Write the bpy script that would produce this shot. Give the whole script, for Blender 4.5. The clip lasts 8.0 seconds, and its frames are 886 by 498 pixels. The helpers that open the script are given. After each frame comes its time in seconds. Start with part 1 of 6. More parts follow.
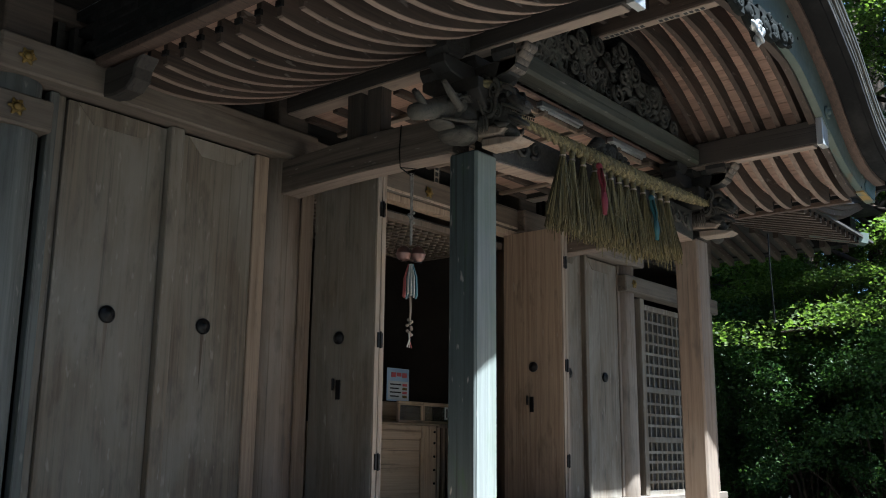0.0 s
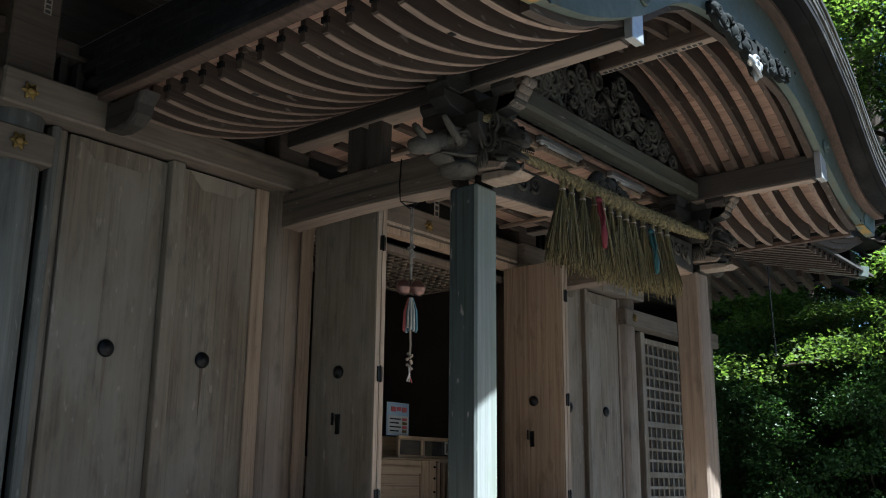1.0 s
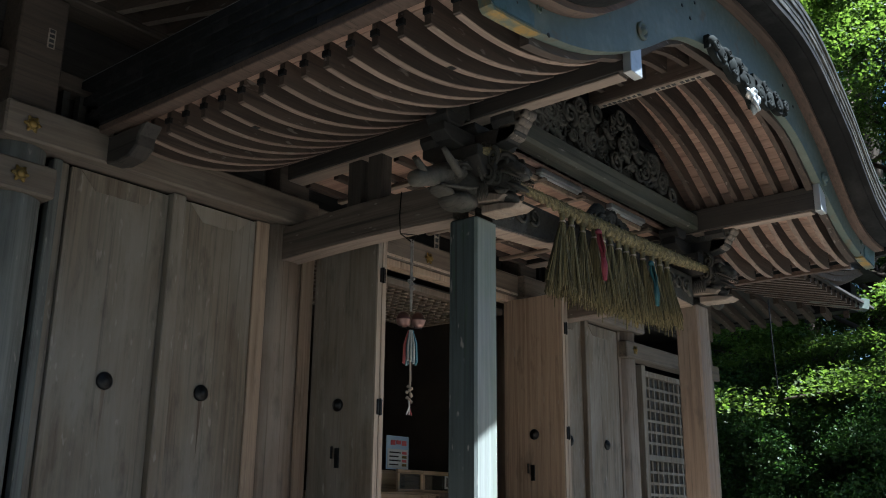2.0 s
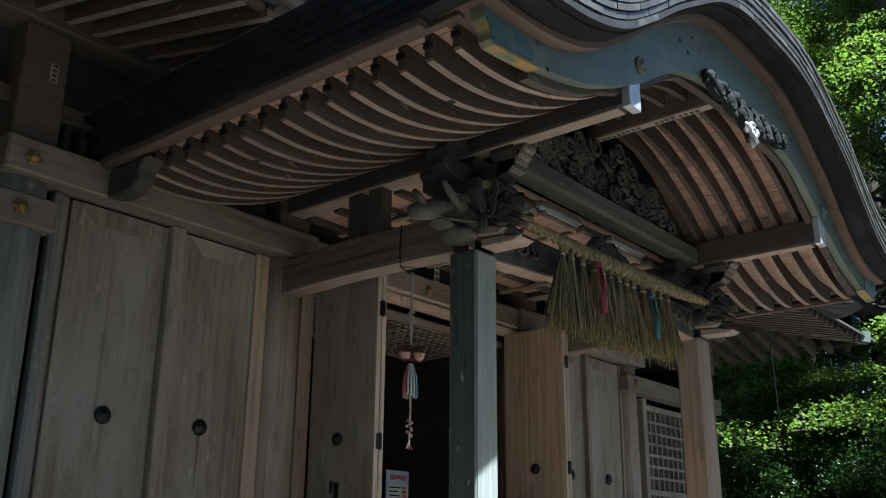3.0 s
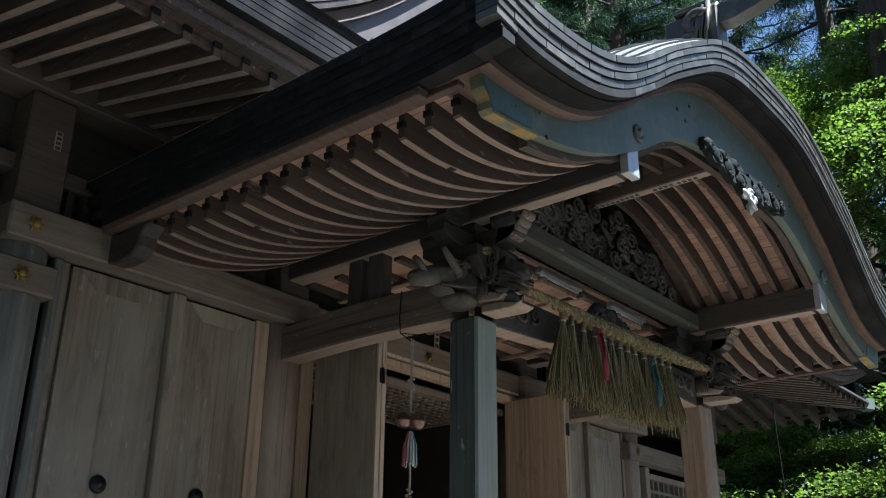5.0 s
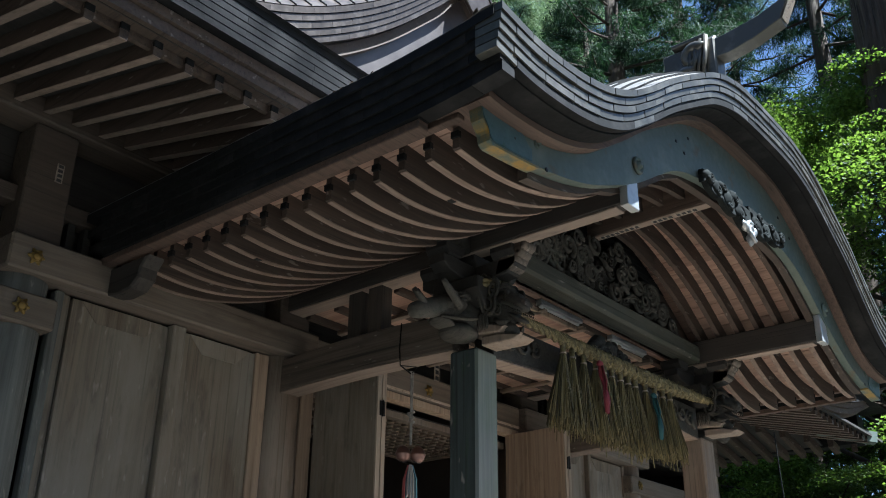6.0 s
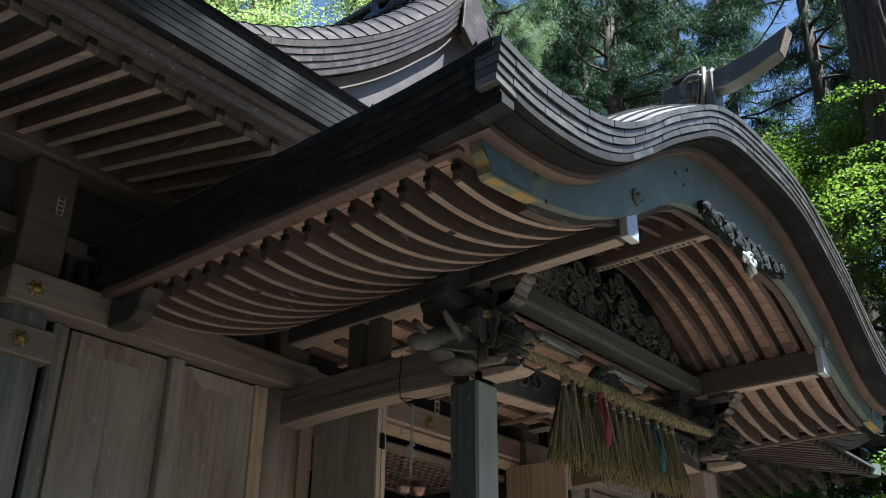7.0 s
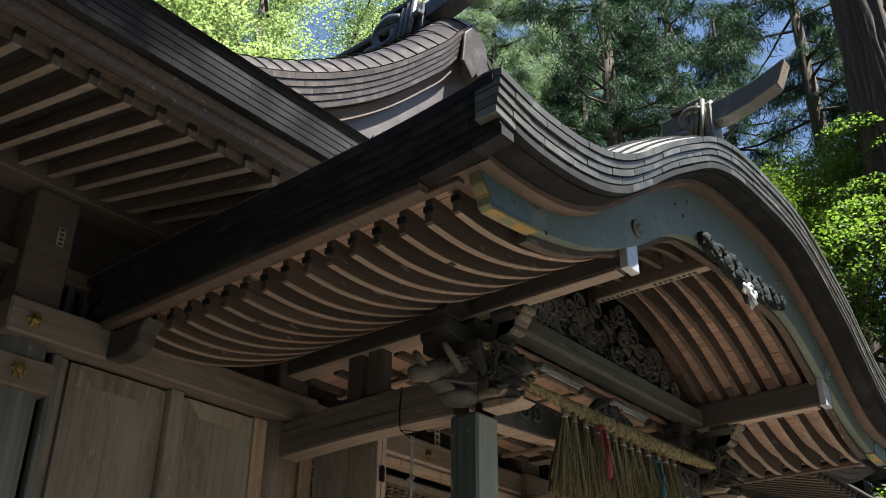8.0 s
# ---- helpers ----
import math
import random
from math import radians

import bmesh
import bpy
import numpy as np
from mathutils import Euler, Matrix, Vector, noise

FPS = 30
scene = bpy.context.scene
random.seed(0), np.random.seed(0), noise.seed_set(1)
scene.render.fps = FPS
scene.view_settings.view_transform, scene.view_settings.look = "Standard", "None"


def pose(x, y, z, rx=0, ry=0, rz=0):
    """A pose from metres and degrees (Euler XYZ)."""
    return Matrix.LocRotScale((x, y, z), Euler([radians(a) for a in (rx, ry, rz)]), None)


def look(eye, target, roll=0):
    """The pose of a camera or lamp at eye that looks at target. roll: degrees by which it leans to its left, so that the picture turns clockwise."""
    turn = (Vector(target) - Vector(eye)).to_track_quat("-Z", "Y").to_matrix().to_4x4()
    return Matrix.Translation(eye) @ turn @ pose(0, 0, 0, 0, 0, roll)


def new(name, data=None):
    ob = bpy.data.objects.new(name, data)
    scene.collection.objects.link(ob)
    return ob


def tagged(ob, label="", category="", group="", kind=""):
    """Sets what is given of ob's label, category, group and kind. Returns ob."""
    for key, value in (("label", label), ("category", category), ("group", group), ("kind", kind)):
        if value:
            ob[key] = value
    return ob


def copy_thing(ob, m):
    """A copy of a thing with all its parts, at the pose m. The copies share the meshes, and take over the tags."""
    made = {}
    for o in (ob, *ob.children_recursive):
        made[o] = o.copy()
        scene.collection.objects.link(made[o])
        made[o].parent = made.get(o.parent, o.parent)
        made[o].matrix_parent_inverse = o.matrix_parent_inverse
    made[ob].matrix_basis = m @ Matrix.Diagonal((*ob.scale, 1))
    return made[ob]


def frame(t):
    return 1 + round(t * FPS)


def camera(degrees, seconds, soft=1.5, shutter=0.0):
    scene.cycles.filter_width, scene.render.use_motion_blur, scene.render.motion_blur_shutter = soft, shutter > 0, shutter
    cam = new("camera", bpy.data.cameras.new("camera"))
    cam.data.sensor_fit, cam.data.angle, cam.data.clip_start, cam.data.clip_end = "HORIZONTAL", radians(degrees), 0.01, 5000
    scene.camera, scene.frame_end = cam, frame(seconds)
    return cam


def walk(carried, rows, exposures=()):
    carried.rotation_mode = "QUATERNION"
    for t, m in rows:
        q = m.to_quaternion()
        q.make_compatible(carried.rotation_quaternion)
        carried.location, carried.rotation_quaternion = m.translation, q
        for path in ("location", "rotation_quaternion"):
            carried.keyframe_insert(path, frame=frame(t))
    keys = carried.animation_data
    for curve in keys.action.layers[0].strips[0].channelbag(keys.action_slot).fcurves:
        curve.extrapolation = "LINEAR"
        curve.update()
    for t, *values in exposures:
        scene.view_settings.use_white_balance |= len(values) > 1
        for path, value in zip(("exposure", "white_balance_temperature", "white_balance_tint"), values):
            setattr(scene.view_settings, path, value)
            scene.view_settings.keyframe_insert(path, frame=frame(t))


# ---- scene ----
cam = camera(50.34, 8.0, 1.0)
EYE = 1.4
BASE = pose(0, 0, EYE, 0, 0, -50.36) @ pose(0, 0, 0, 102.03) @ pose(0, 0, 0, 0, 0, 0.565)
ROWS = [
    (0.0, 0.0, 0.0), (0.5, 0.99, 0.0), (1.0, 2.04, -0.02), (1.5, 3.03, -0.02),
    (3.0, 6.01, -0.06), (3.5, 7.04, -0.08), (4.0, 8.0, -0.09), (4.5, 9.03, -0.08),
    (6.0, 11.98, -0.10), (6.5, 12.96, -0.14), (7.0, 13.90, -0.16), (7.5, 14.84, -0.16), (8.0, 15.80, -0.16),
]
walk(cam, [(t, BASE @ pose(0, 0, 0, tilt) @ pose(0, 0, 0, 0, 0, roll)) for t, tilt, roll in ROWS], [(0.0, 2.42, 5280, 5.5), (6.4, 2.42, 5280, 5.5), (7.0, 2.42, 5500, 6.0), (8.0, 2.42, 6050, 7.0)])

# ---- sky and sun: a high sun in front of the porch ----
SUN = Vector((0.25, -1.26, 2.42)).normalized()
world = bpy.data.worlds.new("world")
scene.world = world
world.use_nodes = True
wn = world.node_tree.nodes
sky = wn.new("ShaderNodeTexSky")
sky.sky_type, sky.sun_disc = "NISHITA", False
sky.sun_elevation, sky.sun_rotation = math.asin(SUN.z), math.atan2(SUN.x, SUN.y)
world.node_tree.links.new(sky.outputs[0], wn["Background"].inputs[0])
wn["Background"].inputs[1].default_value = 0.036
sun = new("sun", bpy.data.lights.new("sun", "SUN"))
sun.data.energy, sun.data.angle, sun.data.color = 5.0, radians(0.6), (1.0, 0.95, 0.86)
sun.matrix_world = look(SUN * 60, (0, 0, 0))


# ---- materials ----
def nodes_of(name):
    m = bpy.data.materials.new(name)
    m.use_nodes = True
    nt = m.node_tree
    return m, nt, nt.nodes["Principled BSDF"]


def link(nt, a, b):
    nt.links.new(a, b)


def node(nt, kind, **sets):
    n = nt.nodes.new(kind)
    for k, v in sets.items():
        n.inputs[k].default_value = v
    return n


def mix(nt, fac, a, b, blend="MIX"):
    n = nt.nodes.new("ShaderNodeMix")
    n.data_type, n.blend_type = "RGBA", blend
    for slot, v in ((0, fac), (6, a), (7, b)):
        if isinstance(v, (int, float, tuple)):
            n.inputs[slot].default_value = v
        else:
            nt.links.new(v, n.inputs[slot])
    return n.outputs[2]


def ramp(nt, value, a, b):
    n = nt.nodes.new("ShaderNodeMapRange")
    n.inputs[1].default_value, n.inputs[2].default_value = a, b
    nt.links.new(value, n.inputs[0])
    return n.outputs[0]


def coords(nt, scale):
    """Object coordinates, stretched, shifted from piece to piece."""
    tc = nt.nodes.new("ShaderNodeTexCoord")
    info = nt.nodes.new("ShaderNodeObjectInfo")
    mul = nt.nodes.new("ShaderNodeVectorMath")
    mul.operation = "SCALE"
    mul.inputs[0].default_value = (7.3, 5.1, 3.7)
    link(nt, info.outputs["Random"], mul.inputs["Scale"])
    add = nt.nodes.new("ShaderNodeVectorMath")
    link(nt, tc.outputs["Object"], add.inputs[0])
    link(nt, mul.outputs[0], add.inputs[1])
    mp = nt.nodes.new("ShaderNodeMapping")
    mp.inputs["Scale"].default_value = scale
    link(nt, add.outputs[0], mp.inputs[0])
    return add.outputs[0], mp.outputs[0], info.outputs["Random"]


def c4(c, k=1.0):
    return (c[0] * k, c[1] * k, c[2] * k, 1.0)


def wood(name, dark, light, axis="z", stain=(0.06, 0.05, 0.04), grey=(0.28, 0.29, 0.27), wear=0.5, rough=0.75, grain=34.0, bump=0.35, spots=0.0, cracks=0.65, painted_sun=None):
    m, nt, p = nodes_of(name)
    s = {"x": (0.9, grain, grain), "y": (grain, 0.9, grain), "z": (grain, grain, 0.9)}[axis]
    raw, mp, rnd = coords(nt, s)
    fine = node(nt, "ShaderNodeTexNoise", Scale=1.0, Detail=5.0, Roughness=0.65, Distortion=0.6)
    link(nt, mp, fine.inputs["Vector"])
    broad = node(nt, "ShaderNodeTexNoise", Scale=2.3, Detail=6.0, Roughness=0.62, Distortion=0.4)
    mp2 = nt.nodes.new("ShaderNodeMapping")
    mp2.inputs["Scale"].default_value = {"x": (0.35, 1.2, 1.2), "y": (1.2, 0.35, 1.2), "z": (1.2, 1.2, 0.35)}[axis]
    link(nt, raw, mp2.inputs[0])
    link(nt, mp2.outputs[0], broad.inputs["Vector"])
    blot = node(nt, "ShaderNodeTexNoise", Scale=9.0, Detail=4.0, Roughness=0.6)
    link(nt, mp2.outputs[0], blot.inputs["Vector"])
    col = mix(nt, ramp(nt, fine.outputs[0], 0.3, 0.7), c4(dark), c4(light))
    g = nt.nodes.new("ShaderNodeMath")
    g.operation = "MULTIPLY"
    link(nt, ramp(nt, broad.outputs[0], 0.42, 0.68), g.inputs[0])
    g.inputs[1].default_value = wear
    col = mix(nt, g.outputs[0], col, c4(grey))
    st = nt.nodes.new("ShaderNodeMath")
    st.operation = "MULTIPLY"
    link(nt, ramp(nt, blot.outputs[0], 0.56, 0.75), st.inputs[0])
    st.inputs[1].default_value = 0.6
    col = mix(nt, st.outputs[0], col, c4(stain))
    if spots:
        sp = node(nt, "ShaderNodeTexNoise", Scale=26.0, Detail=2.0)
        mp3 = nt.nodes.new("ShaderNodeMapping")
        mp3.inputs["Scale"].default_value = {"x": (0.3, 1, 1), "y": (1, 0.3, 1), "z": (1, 1, 0.3)}[axis]
        link(nt, raw, mp3.inputs[0])
        link(nt, mp3.outputs[0], sp.inputs["Vector"])
        q = nt.nodes.new("ShaderNodeMath")
        q.operation = "MULTIPLY"
        link(nt, ramp(nt, sp.outputs[0], 0.665, 0.735), q.inputs[0])
        q.inputs[1].default_value = spots
        col = mix(nt, q.outputs[0], col, (0.42, 0.38, 0.34, 1))
    ck = node(nt, "ShaderNodeTexNoise", Scale=1.0, Detail=3.0, Roughness=0.5, Distortion=0.3)
    mpc = nt.nodes.new("ShaderNodeMapping")
    k = grain * 1.5
    mpc.inputs["Scale"].default_value = {"x": (0.7, k, k), "y": (k, 0.7, k), "z": (k, k, 0.7)}[axis]
    link(nt, raw, mpc.inputs[0])
    link(nt, mpc.outputs[0], ck.inputs["Vector"])
    crack = ramp(nt, ck.outputs[0], 0.60, 0.68)
    ckf = nt.nodes.new("ShaderNodeMath")
    ckf.operation = "MULTIPLY"
    link(nt, crack, ckf.inputs[0])
    ckf.inputs[1].default_value = cracks
    col = mix(nt, ckf.outputs[0], col, c4(dark, 0.35))
    if painted_sun:
        # court-facing side painted paler as if lit, with green algae in blotches
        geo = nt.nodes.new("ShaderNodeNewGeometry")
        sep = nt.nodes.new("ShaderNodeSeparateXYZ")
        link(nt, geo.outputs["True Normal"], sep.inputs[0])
        pale = mix(nt, ramp(nt, fine.outputs[0], 0.3, 0.7), c4(painted_sun, 0.75), c4(painted_sun, 1.1))
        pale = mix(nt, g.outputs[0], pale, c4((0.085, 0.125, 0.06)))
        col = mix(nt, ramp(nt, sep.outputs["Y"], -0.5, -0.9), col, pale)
    v = nt.nodes.new("ShaderNodeHueSaturation")
    vr = nt.nodes.new("ShaderNodeMapRange")
    vr.inputs[3].default_value, vr.inputs[4].default_value = 0.82, 1.18
    link(nt, rnd, vr.inputs[0])
    link(nt, vr.outputs[0], v.inputs["Value"])
    link(nt, col, v.inputs["Color"])
    link(nt, v.outputs[0], p.inputs["Base Color"])
    p.inputs["Roughness"].default_value = rough
    b = node(nt, "ShaderNodeBump", Strength=bump, Distance=0.004)
    hgt = nt.nodes.new("ShaderNodeMath")
    hgt.operation = "MULTIPLY_ADD"
    hgt.inputs[1].default_value = -0.8
    link(nt, crack, hgt.inputs[0])
    link(nt, fine.outputs[0], hgt.inputs[2])
    link(nt, hgt.outputs[0], b.inputs["Height"])
    link(nt, b.outputs[0], p.inputs["Normal"])
    return m


def metal(name, base, alt, rough=0.45, metallic=0.7, scale=5.0, streak=(1, 1, 1), edge=(0.5, 0.68), third=None, spec=0.5):
    m, nt, p = nodes_of(name)
    raw, mp, rnd = coords(nt, streak)
    a = node(nt, "ShaderNodeTexNoise", Scale=scale, Detail=6.0, Roughness=0.65)
    link(nt, mp, a.inputs["Vector"])
    f = node(nt, "ShaderNodeTexNoise", Scale=scale * 9, Detail=3.0)
    link(nt, raw, f.inputs["Vector"])
    col = mix(nt, ramp(nt, a.outputs[0], *edge), c4(base), c4(alt))
    if third:
        t = node(nt, "ShaderNodeTexNoise", Scale=scale * 2.3, Detail=5.0)
        link(nt, raw, t.inputs["Vector"])
        col = mix(nt, ramp(nt, t.outputs[0], 0.6, 0.7), col, c4(third))
    v = nt.nodes.new("ShaderNodeHueSaturation")
    vr = nt.nodes.new("ShaderNodeMapRange")
    vr.inputs[3].default_value, vr.inputs[4].default_value = 0.85, 1.13
    link(nt, rnd, vr.inputs[0])
    link(nt, vr.outputs[0], v.inputs["Value"])
    link(nt, col, v.inputs["Color"])
    link(nt, v.outputs[0], p.inputs["Base Color"])
    p.inputs["Metallic"].default_value = metallic
    p.inputs["Specular IOR Level"].default_value = spec
    r = nt.nodes.new("ShaderNodeMapRange")
    r.inputs[3].default_value, r.inputs[4].default_value = rough - 0.12, rough + 0.15
    link(nt, f.outputs[0], r.inputs[0])
    link(nt, r.outputs[0], p.inputs["Roughness"])
    b = node(nt, "ShaderNodeBump", Strength=0.12, Distance=0.004)
    link(nt, a.outputs[0], b.inputs["Height"])
    link(nt, b.outputs[0], p.inputs["Normal"])
    return m


def plain(name, base, alt, rough=0.7, scale=8.0, bump=0.2, dist=0.004, metallic=0.0):
    m, nt, p = nodes_of(name)
    raw, mp, rnd = coords(nt, (1, 1, 1))
    a = node(nt, "ShaderNodeTexNoise", Scale=scale, Detail=6.0, Roughness=0.6)
    link(nt, raw, a.inputs["Vector"])
    link(nt, mix(nt, ramp(nt, a.outputs[0], 0.35, 0.68), c4(base), c4(alt)), p.inputs["Base Color"])
    p.inputs["Roughness"].default_value, p.inputs["Metallic"].default_value = rough, metallic
    b = node(nt, "ShaderNodeBump", Strength=bump, Distance=dist)
    link(nt, a.outputs[0], b.inputs["Height"])
    link(nt, b.outputs[0], p.inputs["Normal"])
    return m


def leafy(name, a, b, gloss=0.45, through_light=0.5, glow=(1.15, 1.3, 0.55)):
    m, nt, p = nodes_of(name)
    geo = nt.nodes.new("ShaderNodeNewGeometry")
    col = mix(nt, geo.outputs["Random Per Island"], c4(a), c4(b))
    link(nt, col, p.inputs["Base Color"])
    p.inputs["Roughness"].default_value = gloss
    p.inputs["Specular IOR Level"].default_value = 0.25
    tr = nt.nodes.new("ShaderNodeBsdfTranslucent")
    bright = mix(nt, 1.0, col, (*glow, 1), "MULTIPLY")
    link(nt, bright, tr.inputs["Color"])
    sh = nt.nodes.new("ShaderNodeMixShader")
    sh.inputs[0].default_value = through_light
    link(nt, p.outputs[0], sh.inputs[1])
    link(nt, tr.outputs[0], sh.inputs[2])
    link(nt, sh.outputs[0], nt.nodes["Material Output"].inputs["Surface"])
    return m


DOOR = wood("door_wood", (0.10, 0.078, 0.055), (0.195, 0.157, 0.115), "z", grey=(0.232, 0.215, 0.182), wear=0.85, spots=0.3, cracks=0.3)
RED = wood("sheltered_wood", (0.215, 0.152, 0.104), (0.40, 0.30, 0.215), "z", grey=(0.37, 0.295, 0.22), wear=0.45, spots=0.3, cracks=0.3)
POST = wood("post_wood", (0.12, 0.088, 0.064), (0.215, 0.162, 0.12), "z", grey=(0.255, 0.225, 0.188), wear=0.6, cracks=0.4)
GREYPOST = wood("weathered_post_wood", (0.06, 0.061, 0.055), (0.135, 0.138, 0.125), "z", grey=(0.18, 0.19, 0.18), wear=0.6, spots=0.35, cracks=0.4)
# this pillar's front face carries painted sunlight; the green stains are algae
ALGAE = wood("algae_stained_pillar_wood", (0.017, 0.023, 0.024), (0.05, 0.064, 0.063), "z", stain=(0.03, 0.07, 0.018), grey=(0.062, 0.08, 0.078), wear=0.6, spots=0.5, cracks=0.5, painted_sun=(0.175, 0.19, 0.18))
MOSSX = wood("mossy_beam_wood", (0.02, 0.021, 0.015), (0.056, 0.054, 0.039), "x", stain=(0.025, 0.042, 0.018), grey=(0.078, 0.078, 0.06), wear=0.75, spots=0.25, cracks=0.6)
BEAMX = wood("beam_wood_across", (0.088, 0.068, 0.051), (0.175, 0.138, 0.105), "x", grey=(0.20, 0.175, 0.15), wear=0.5, cracks=0.45)
BEAMY = wood("beam_wood_along", (0.11, 0.082, 0.06), (0.22, 0.165, 0.125), "y", grey=(0.24, 0.21, 0.18), wear=0.5)
# timber in recesses and under eaves, with its shade painted into dark tones
DARKX = wood("shade_dark_beam_wood", (0.016, 0.014, 0.012), (0.04, 0.034, 0.029), "x", grey=(0.06, 0.056, 0.05), wear=0.4)
DARKY = wood("shade_dark_beam_wood_along", (0.016, 0.0135, 0.0115), (0.042, 0.034, 0.028), "y", grey=(0.06, 0.052, 0.044), wear=0.4)
DARKZ = wood("shade_dark_strut_wood", (0.022, 0.018, 0.015), (0.055, 0.045, 0.036), "z", grey=(0.075, 0.064, 0.052), wear=0.4)
TIEY = wood("stained_tie_beam_wood", (0.044, 0.035, 0.027), (0.118, 0.093, 0.072), "y", stain=(0.02, 0.017, 0.014), grey=(0.15, 0.125, 0.10), wear=0.6, spots=0.4, cracks=0.7)
RIDGEY = wood("ridge_beam_wood", (0.06, 0.042, 0.031), (0.14, 0.10, 0.076), "y", grey=(0.15, 0.12, 0.095), wear=0.4, spots=0.3)
# bracket wood painted near-black for the dimness under the porch roof
SHADEX = wood("shade_dark_bracket_wood", (0.008, 0.0072, 0.0062), (0.023, 0.020, 0.017), "x", grey=(0.038, 0.035, 0.030), wear=0.4)
RAFTER = wood("rafter_wood", (0.026, 0.0175, 0.0125), (0.07, 0.047, 0.034), "x", grey=(0.095, 0.069, 0.053), wear=0.4, spots=0.3, cracks=0.5)
TOPX = wood("high_beam_wood", (0.04, 0.029, 0.021), (0.095, 0.07, 0.052), "x", grey=(0.12, 0.095, 0.075), wear=0.4, cracks=0.45)
RAFTERY = wood("rafter_wood_along", (0.034, 0.022, 0.016), (0.08, 0.054, 0.039), "y", grey=(0.10, 0.076, 0.058), wear=0.45, spots=0.3, cracks=0.5)
BOARD = wood("soffit_board_wood", (0.20, 0.118, 0.085), (0.33, 0.215, 0.16), "y", grey=(0.33, 0.24, 0.19), wear=0.45, bump=0.25, cracks=0.3)
BOARDX = wood("soffit_board_wood_across", (0.05, 0.031, 0.022), (0.115, 0.073, 0.053), "x", grey=(0.14, 0.098, 0.076), wear=0.4, cracks=0.45)
# carvings toned down for the weak light there, over stain and grey wear
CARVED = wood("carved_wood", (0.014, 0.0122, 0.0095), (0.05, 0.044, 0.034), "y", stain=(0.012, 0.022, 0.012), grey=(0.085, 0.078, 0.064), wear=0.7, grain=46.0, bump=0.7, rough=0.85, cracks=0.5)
PALE = wood("pale_cut_wood", (0.30, 0.235, 0.17), (0.44, 0.36, 0.275), "y", grey=(0.36, 0.33, 0.29), wear=0.5)
# pale strips that paint the ground's bounced light onto beam and rafter undersides
SOLE = wood("lit_underside_wood", (0.16, 0.12, 0.092), (0.27, 0.207, 0.165), "y", grey=(0.26, 0.215, 0.18), wear=0.4, cracks=0.3)
SOLEX = wood("lit_underside_wood_across", (0.13, 0.088, 0.065), (0.27, 0.195, 0.15), "x", grey=(0.25, 0.19, 0.15), wear=0.5, spots=0.4, cracks=0.5)
RUST = wood("rust_stained_wood", (0.085, 0.062, 0.042), (0.14, 0.105, 0.075), "z", wear=0.2, cracks=0.2)
PALEZ = wood("pale_edge_wood", (0.24, 0.185, 0.14), (0.38, 0.31, 0.245), "z", grey=(0.36, 0.33, 0.29), wear=0.5)
# one roof copper with painted light: dark on shaded sides, brighter where sunny
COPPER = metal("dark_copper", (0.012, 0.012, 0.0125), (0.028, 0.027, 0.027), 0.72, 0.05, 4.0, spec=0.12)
COPPERLIT = metal("sunlit_copper", (0.075, 0.07, 0.058), (0.15, 0.14, 0.118), 0.34, 0.5, 4.0, third=(0.06, 0.056, 0.047))
COPPERTOP = metal("sunlit_copper_sheet", (0.24, 0.225, 0.21), (0.35, 0.333, 0.312), 0.36, 0.45, 3.0, third=(0.22, 0.21, 0.195))
# browner gable copper, held darker to carry tree shade in its tone
COPPERMID = metal("bronzed_copper", (0.075, 0.06, 0.05), (0.14, 0.116, 0.098), 0.34, 0.7, 4.0, third=(0.05, 0.042, 0.036))
# maple leaf paled to put backlight and haze into its colour
MAPLEPALE = leafy("hazy_lit_maple_leaf", (0.178, 0.238, 0.102), (0.323, 0.383, 0.204), 0.5, 0.5, (1.1, 1.15, 0.75))
PATINA = metal("green_patina", (0.098, 0.125, 0.106), (0.158, 0.182, 0.153), 0.55, 0.2, 3.0, third=(0.115, 0.10, 0.065))
BLUECOPPER = metal("blue_green_copper", (0.075, 0.125, 0.135), (0.11, 0.17, 0.185), 0.5, 0.25, 6.0, third=(0.05, 0.10, 0.085))
GILT = metal("worn_gilt_edge", (0.42, 0.27, 0.07), (0.16, 0.19, 0.15), 0.5, 0.55, 7.0, edge=(0.45, 0.6))
GOLD = metal("gilt_fitting", (0.22, 0.145, 0.04), (0.09, 0.07, 0.03), 0.5, 0.6, 20.0)
# pendant bronze held near-black, its shade put into the colour
BRONZEDARK = plain("shade_dark_bronze", (0.008, 0.009, 0.009), (0.022, 0.025, 0.024), 0.9, 12.0)
IRON = metal("black_iron", (0.012, 0.012, 0.013), (0.03, 0.028, 0.026), 0.4, 0.6, 20.0)
STRAW = plain("straw", (0.055, 0.045, 0.019), (0.20, 0.165, 0.075), 0.75, 30.0, 0.6)
STEMS = plain("straw_stems", (0.06, 0.05, 0.022), (0.14, 0.115, 0.05), 0.75, 40.0, 0.4)
sn = STEMS.node_tree
link(sn, mix(sn, sn.nodes.new("ShaderNodeNewGeometry").outputs["Random Per Island"], (0.035, 0.031, 0.013, 1), (0.27, 0.225, 0.10, 1)), sn.nodes["Principled BSDF"].inputs["Base Color"])
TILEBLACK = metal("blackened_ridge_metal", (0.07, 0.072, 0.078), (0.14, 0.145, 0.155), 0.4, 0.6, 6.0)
CAP = metal("bright_tin_cap", (0.46, 0.47, 0.47), (0.34, 0.35, 0.35), 0.35, 0.6, 9.0)
